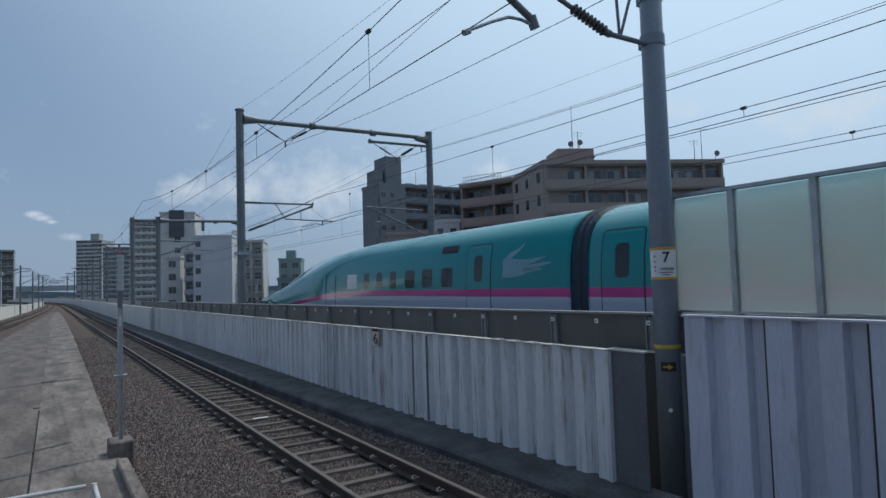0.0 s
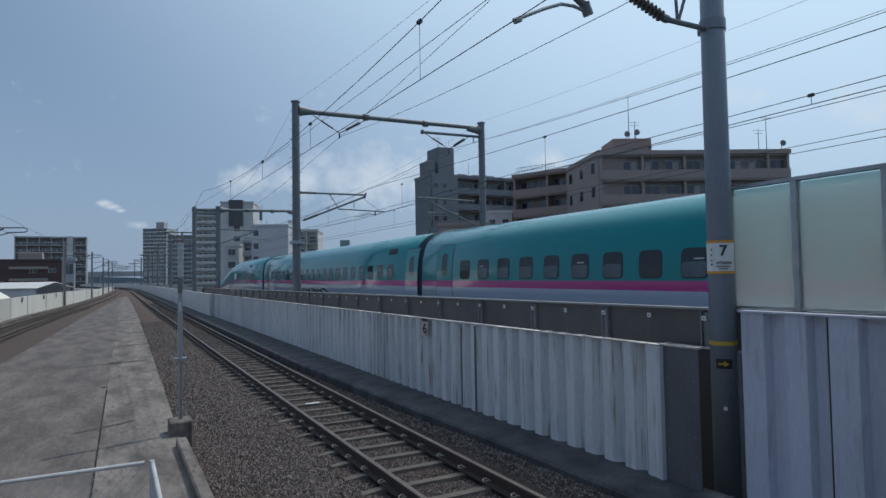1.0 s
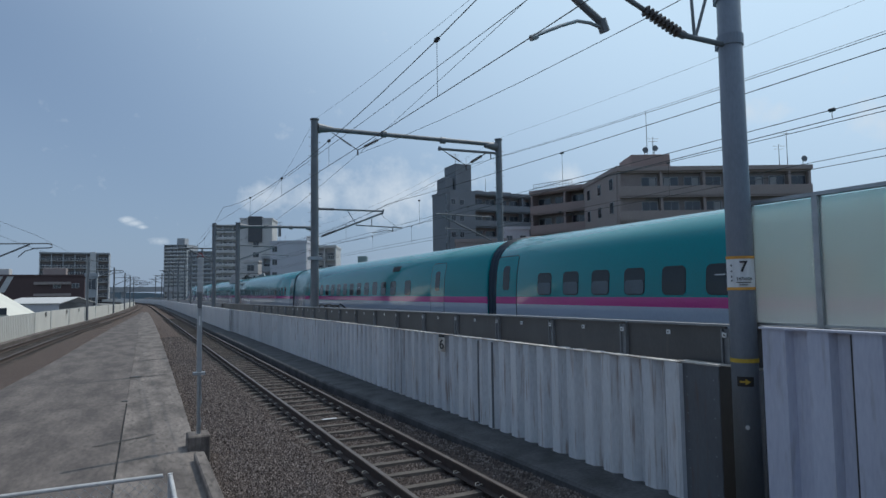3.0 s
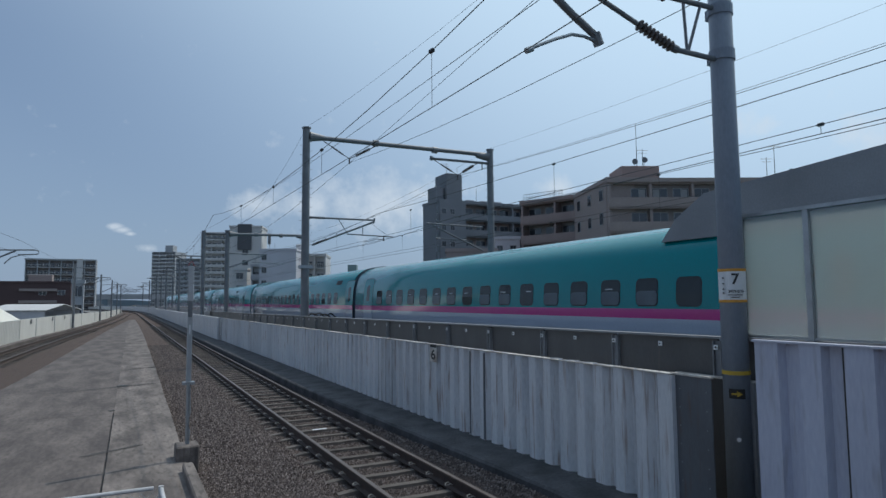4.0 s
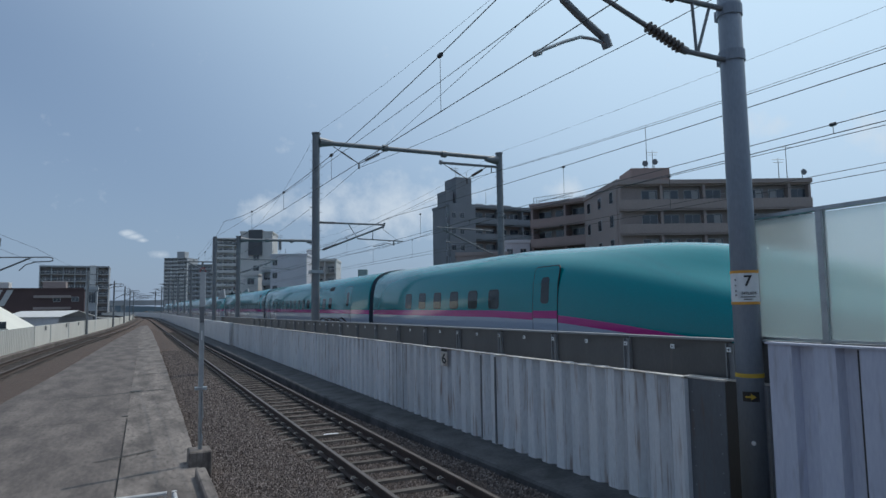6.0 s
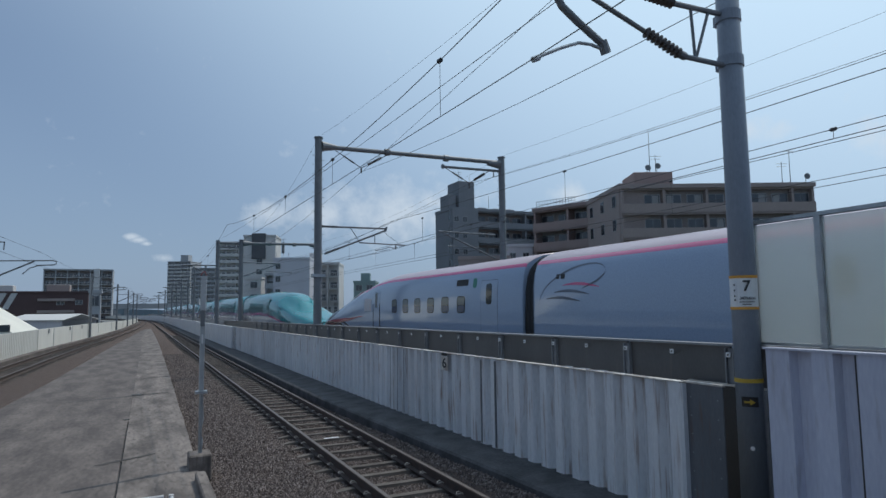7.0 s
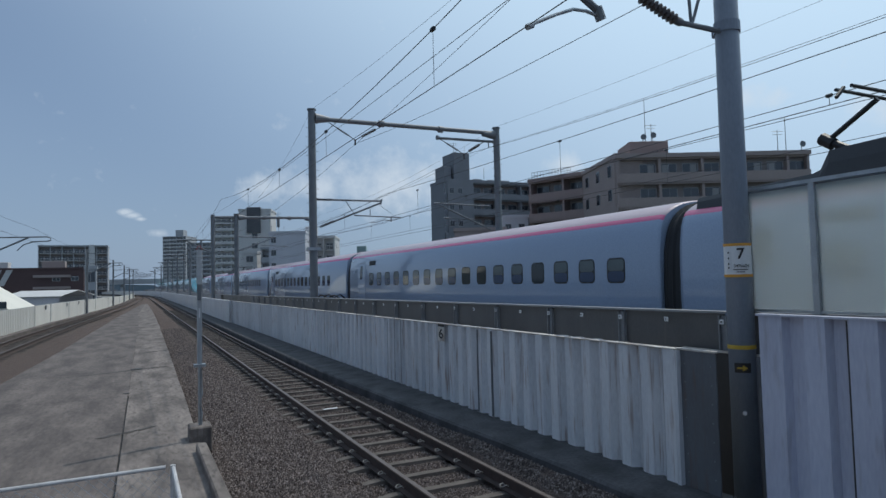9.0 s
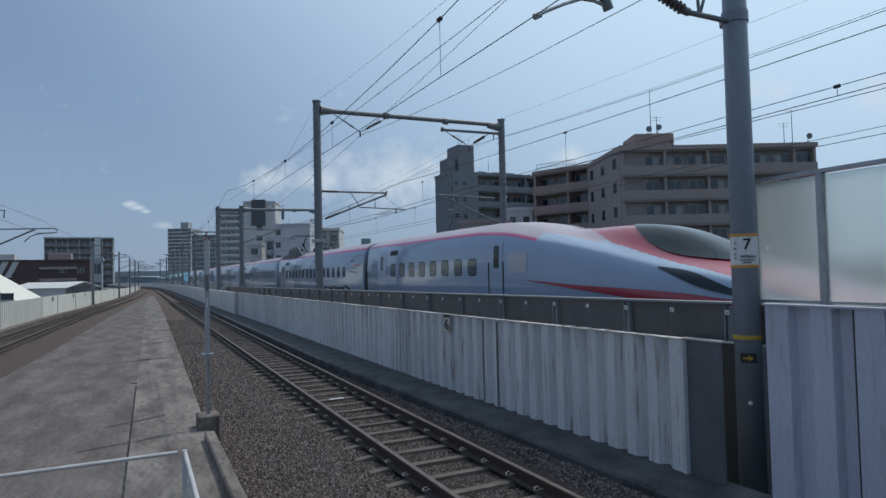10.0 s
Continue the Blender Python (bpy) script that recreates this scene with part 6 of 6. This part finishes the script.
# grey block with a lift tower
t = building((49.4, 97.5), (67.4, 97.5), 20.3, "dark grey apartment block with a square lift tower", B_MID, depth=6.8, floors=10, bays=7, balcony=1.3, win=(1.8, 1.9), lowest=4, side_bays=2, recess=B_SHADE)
H = 20.3 + 9
roof_box(t, 1.6, 4.8, 0.5, 5, H - 0.5, H + 4.9, B_MID, "lift_tower")
roof_box(t, -0.2, 1.3, 1.0, 4.5, H - 0.5, H + 2.4, B_MID, "tower_annex")
blank = roof_box(t, -0.05, 5.2, -0.16, 1.35, 0, H - 0.45, B_MID, "blank_front")
fr, pn = win_mesh(0.8, 0.9)
for f_ in range(7):
    for x in (0.7, 2.4):
        w = part("window", fr, None, t)
        w.location = (x, -0.16, H - 2.6 - 2.9 * f_)
        part("pane", pn, None, w)
mast(t, 2.4, 2, H + 4.8, H + 7.0, 2)
mast(t, 4.6, 2, H + 4.8, H + 6.3)
mast(t, 9.2, 3, H - 0.5, H + 3.0)
for x in (6.6, 9.6, 12.6):
    roof_box(t, x, x + 1.6, 2, 4, H - 0.5, H + 0.6, B_GREY, "roof_unit")
t2 = building((66.0, 91.0), (70.0, 88.0), 18.2, "grey stair wing with open white landings", B_GREY, depth=8, floors=8, bays=1, balcony=1.4, bal_mat=B_LIGHT, lowest=8)
s1 = building((52.7, 85.2), (56.6, 83.4), 12.6, "small white rooftop block", B_LAV, depth=6, floors=2, bays=2, lowest=12, win=(0.9, 1.0))
s2 = building((41.5, 80.0), (48.0, 76.5), 9.9, "low pinkish rendered house behind the line", mat("pink_render", (0.42, 0.34, 0.32), 0.8, scale=0.3), depth=8, floors=2, bays=3, lowest=10, win=(1.0, 1.0))
# middle distance
m1 = building((49.3, 153.6), (54.2, 151.3), 9.7, "small teal-grey house with roof hut", B_TEAL, depth=9, floors=3, bays=2, lowest=6)
roof_box(m1, 1.7, 4.0, 1, 4, 18.6, 20.7, B_TEAL)
m2 = building((43.0, 135.0), (51.5, 131.0), 4.6, "teal-grey low block beside the line", B_TEAL, depth=10, floors=3, bays=3, lowest=4)
m3 = building((51.4, 131.5), (62.0, 126.5), 3.2, "white low office block", B_LAV, depth=9, floors=3, bays=4, lowest=3)
m4 = building((33.5, 148.0), (41.5, 144.5), 4.2, "pale low house between taller blocks", B_LIGHT, depth=10, floors=4, bays=3, lowest=2)
lav = building((26.9, 141.9), (34.2, 138.5), 14.2, "lavender-white office block with a blank front", B_LAV, depth=12, floors=6, bays=4, lowest=8, blind_cols=(1, 2, 3), win=(1.0, 1.2))
mast(lav, 1.9, 1, 23, 27.6, 3)
mast(lav, 0.3, 1, 23, 24.6)
mast(lav, 3.1, 1, 23, 24.4)
bm = bmesh.new()
box(bm, 1.6, 2.2, 0.6, 1.0, 24.2, 26.6)
part("antenna_panel", bm, GANTRY, lav)
lav2 = building((35.0, 146.5), (42.4, 143.4), 13.6, "grey apartment wing with outside stairs", B_LIGHT, depth=11, floors=7, bays=3, balcony=1.2, lowest=6, rails=True)
roof_box(lav2, 0.8, 3.4, 2, 5, 22.4, 25.0, B_LIGHT)
tall = building((29.4, 285.0), (39.3, 280.8), 32.4, "tall pale apartment tower with balconies", B_LIGHT, depth=12, floors=13, bays=5, balcony=1.3, lowest=3)
tall2 = building((26.3, 183.0), (34.6, 180.0), 23.9, "tall pale block with a dark window strip", B_LIGHT, depth=10, floors=9, bays=3, lowest=4, blind_cols=(0, 2))
roof_box(tall2, 2.3, 6.1, -0.5, 5, 26.0, 33.3, B_SLATE, "dark_roof_block")
stair = building((25.4, 143.5), (27.2, 142.6), 10.8, "grey stair tower with dark open landings", B_GREY, depth=6, floors=6, bays=1, balcony=1.0, lowest=6)
stair2 = building((22.4, 150.0), (25.4, 148.7), 10.2, "grey side block beside the stairs", B_LIGHT, depth=7, floors=6, bays=1, lowest=6)
far1 = building((20.3, 551.0), (36.9, 542.0), 42.9, "far grey apartment tower with rows of balconies", B_GREY, depth=20, floors=17, bays=7, balcony=1.4, bal_mat=B_LIGHT, lowest=4)
roof_box(far1, 10.1, 16.4, 1, 8, 51.0, 57.0, B_GREY)
far2 = building((30.3, 437.0), (45.9, 430.3), 30.6, "far dark apartment slab", B_GREY, depth=16, floors=13, bays=7, balcony=1.3, lowest=4)
# left of the line
lap = building((-34.1, 290.0), (-9.9, 290.0), 20.0, "long dark apartment slab with balcony grid and light corner", B_GREY, depth=14, floors=10, bays=12, balcony=1.4, bal_mat=B_LIGHT, lowest=2, rails=True, recess=B_SHADE)
roof_box(lap, 17.4, 19.6, -0.3, 3, 0, 29.2, B_LIGHT, "lift_shaft")
mart = building((-24.5, 126.0), (-8.0, 126.0), 6.2, "dark maroon retail block with pale sloping stripes", B_DARK, depth=16, floors=3, bays=6, lowest=4, blind_cols=(0, 1, 2, 3), name="retail_building", win=(1.0, 0.7), parapet=0.3)
for z in (11.5, 13.5):
    bm = bmesh.new()
    box(bm, 9.0, 14.5, -0.25, -0.02, z, z + 0.45)
    part("fascia_strip", bm, B_TAN, mart)
for k in range(3):
    bm = bmesh.new()
    f0 = [bm.verts.new(p) for p in ((1.0 + k * 1.5, -0.06, 12.2), (1.9 + k * 1.5, -0.06, 12.2), (3.2 + k * 1.5, -0.06, 15.0), (2.3 + k * 1.5, -0.06, 15.0))]
    bm.faces.new(f0)
    thicken(bm, 0.05)
    part("stripe", bm, B_LIGHT, mart, "pale sloping stripe")
roof_box(mart, 10.0, 13.5, 2, 5, 15.0, 16.4, B_TAN, "roof_plant")
roof_box(mart, 1.8, 5.0, 3, 6, 15.0, 16.3, B_LIGHT, "roof_hut")
sg = building((-7.0, 112.0), (-5.4, 112.0), 6.0, "narrow signboard tower with pale and dark panels", B_GREY, depth=2, floors=5, bays=1, lowest=6, name="sign_tower", win=(1.2, 1.6))
shed = thing("shed", frame_on((-13.2, 84.0), (-7.6, 81.4), -9), "pale gabled metal shed behind the wall", "shed")
bm = bmesh.new()
L = 6.2
prof = [(0, 0), (7, 0), (7, 10.6), (3.5, 11.2), (0, 10.6)]
strip(bm, [[(x, y, z) for y, z in prof] for x in (0, L)], close=True)
part("wall", bm, B_LAV, shed)
bm = bmesh.new()
strip(bm, [[(x, y, z) for y, z in ((-0.2, 10.62), (3.5, 11.28), (7.2, 10.62))] for x in (-0.2, L + 0.2)])
thicken(bm, 0.08)
part("roof", bm, B_LIGHT, shed)
hip = thing("hall_roof", pose(-9.0, 62, -9), "large cream sloping roof beside the wall", "building")
bm = bmesh.new()
# a long roof slope rising away from the line
for y0, y1 in ((0, 14),):
    pr = [(-9.5, 16.2), (0.0, 9.7), (0.0, 0), (-9.5, 0)]
    strip(bm, [[(x, y, z) for x, z in pr] for y in (y0, y1)], close=True)
    for y in (y0, y1):
        bm.faces.new([bm.verts.new((x, y, z)) for x, z in pr])
part("roof_slope", bm, B_CREAM, hip)
bm = bmesh.new()
box(bm, -1.35, -0.45, -0.05, 0.0, 10.0, 10.55)
part("window", bm, PANE, hip)

# distant bridge, low city, hills
bridge = thing("footbridge", pose(2, 330, -9), "distant grey bridge crossing over the line", "bridge")
bm = bmesh.new()
box(bm, -40, 18, 0, 6, 13.0, 15.4)
part("deck", bm, B_GREY, bridge)
for x in (-25, -8, 12):
    bm = bmesh.new()
    box(bm, x, x + 2, 1, 5, 0, 13.0)
    part("pier", bm, B_GREY, bridge)
rng = random.Random(11)
verts_b = bmesh.new()
for k in range(420):
    ang = rng.uniform(-1.2, 1.75)
    r = rng.uniform(150, 1500)
    x, y = r * math.sin(ang), r * math.cos(ang)
    if -18 - y * 0.01 < x < 40 + y * 0.05 and y > 0:
        continue
    w, d, hh = rng.uniform(7, 20), rng.uniform(7, 20), rng.uniform(5, 10.0) + (rng.random() < 0.08) * rng.uniform(3, 9) * (r > 500)
    box(verts_b, x - w / 2, x + w / 2, y - d / 2, y + d / 2, -9, -9 + hh)
CITY = mat("far_city_walls", (0.32, 0.32, 0.33), 0.85, second=(0.22, 0.22, 0.23), scale=0.02)
tagged(part("far_city", verts_b, CITY), "far low roofs of the city", "buildings", kind="stuff")
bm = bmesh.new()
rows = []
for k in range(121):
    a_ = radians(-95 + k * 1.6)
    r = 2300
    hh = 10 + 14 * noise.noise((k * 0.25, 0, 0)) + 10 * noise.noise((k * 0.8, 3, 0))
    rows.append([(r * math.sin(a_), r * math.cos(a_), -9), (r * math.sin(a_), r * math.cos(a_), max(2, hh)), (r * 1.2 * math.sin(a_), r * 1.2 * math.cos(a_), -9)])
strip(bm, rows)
# distance haze on the hills is put into their blue-grey base colour
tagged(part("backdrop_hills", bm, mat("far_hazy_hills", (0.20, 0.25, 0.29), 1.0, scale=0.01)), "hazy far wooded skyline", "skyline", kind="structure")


# ---------- what moves ----------
def motions():
    rows_a, rows_b = [], []
    t_ = 0.0
    while t_ <= 10.001:
        y = 35.81 + 34.683 * t_ + 0.2346 * t_ * t_
        rows_a.append((t_, pose(10.8, y, 0.35)))
        rows_b.append((t_, pose(10.8, y - 252.95, 0.35)))
        t_ += 0.5
    walk(train_a, rows_a)
    walk(train_b, rows_b)


motions()
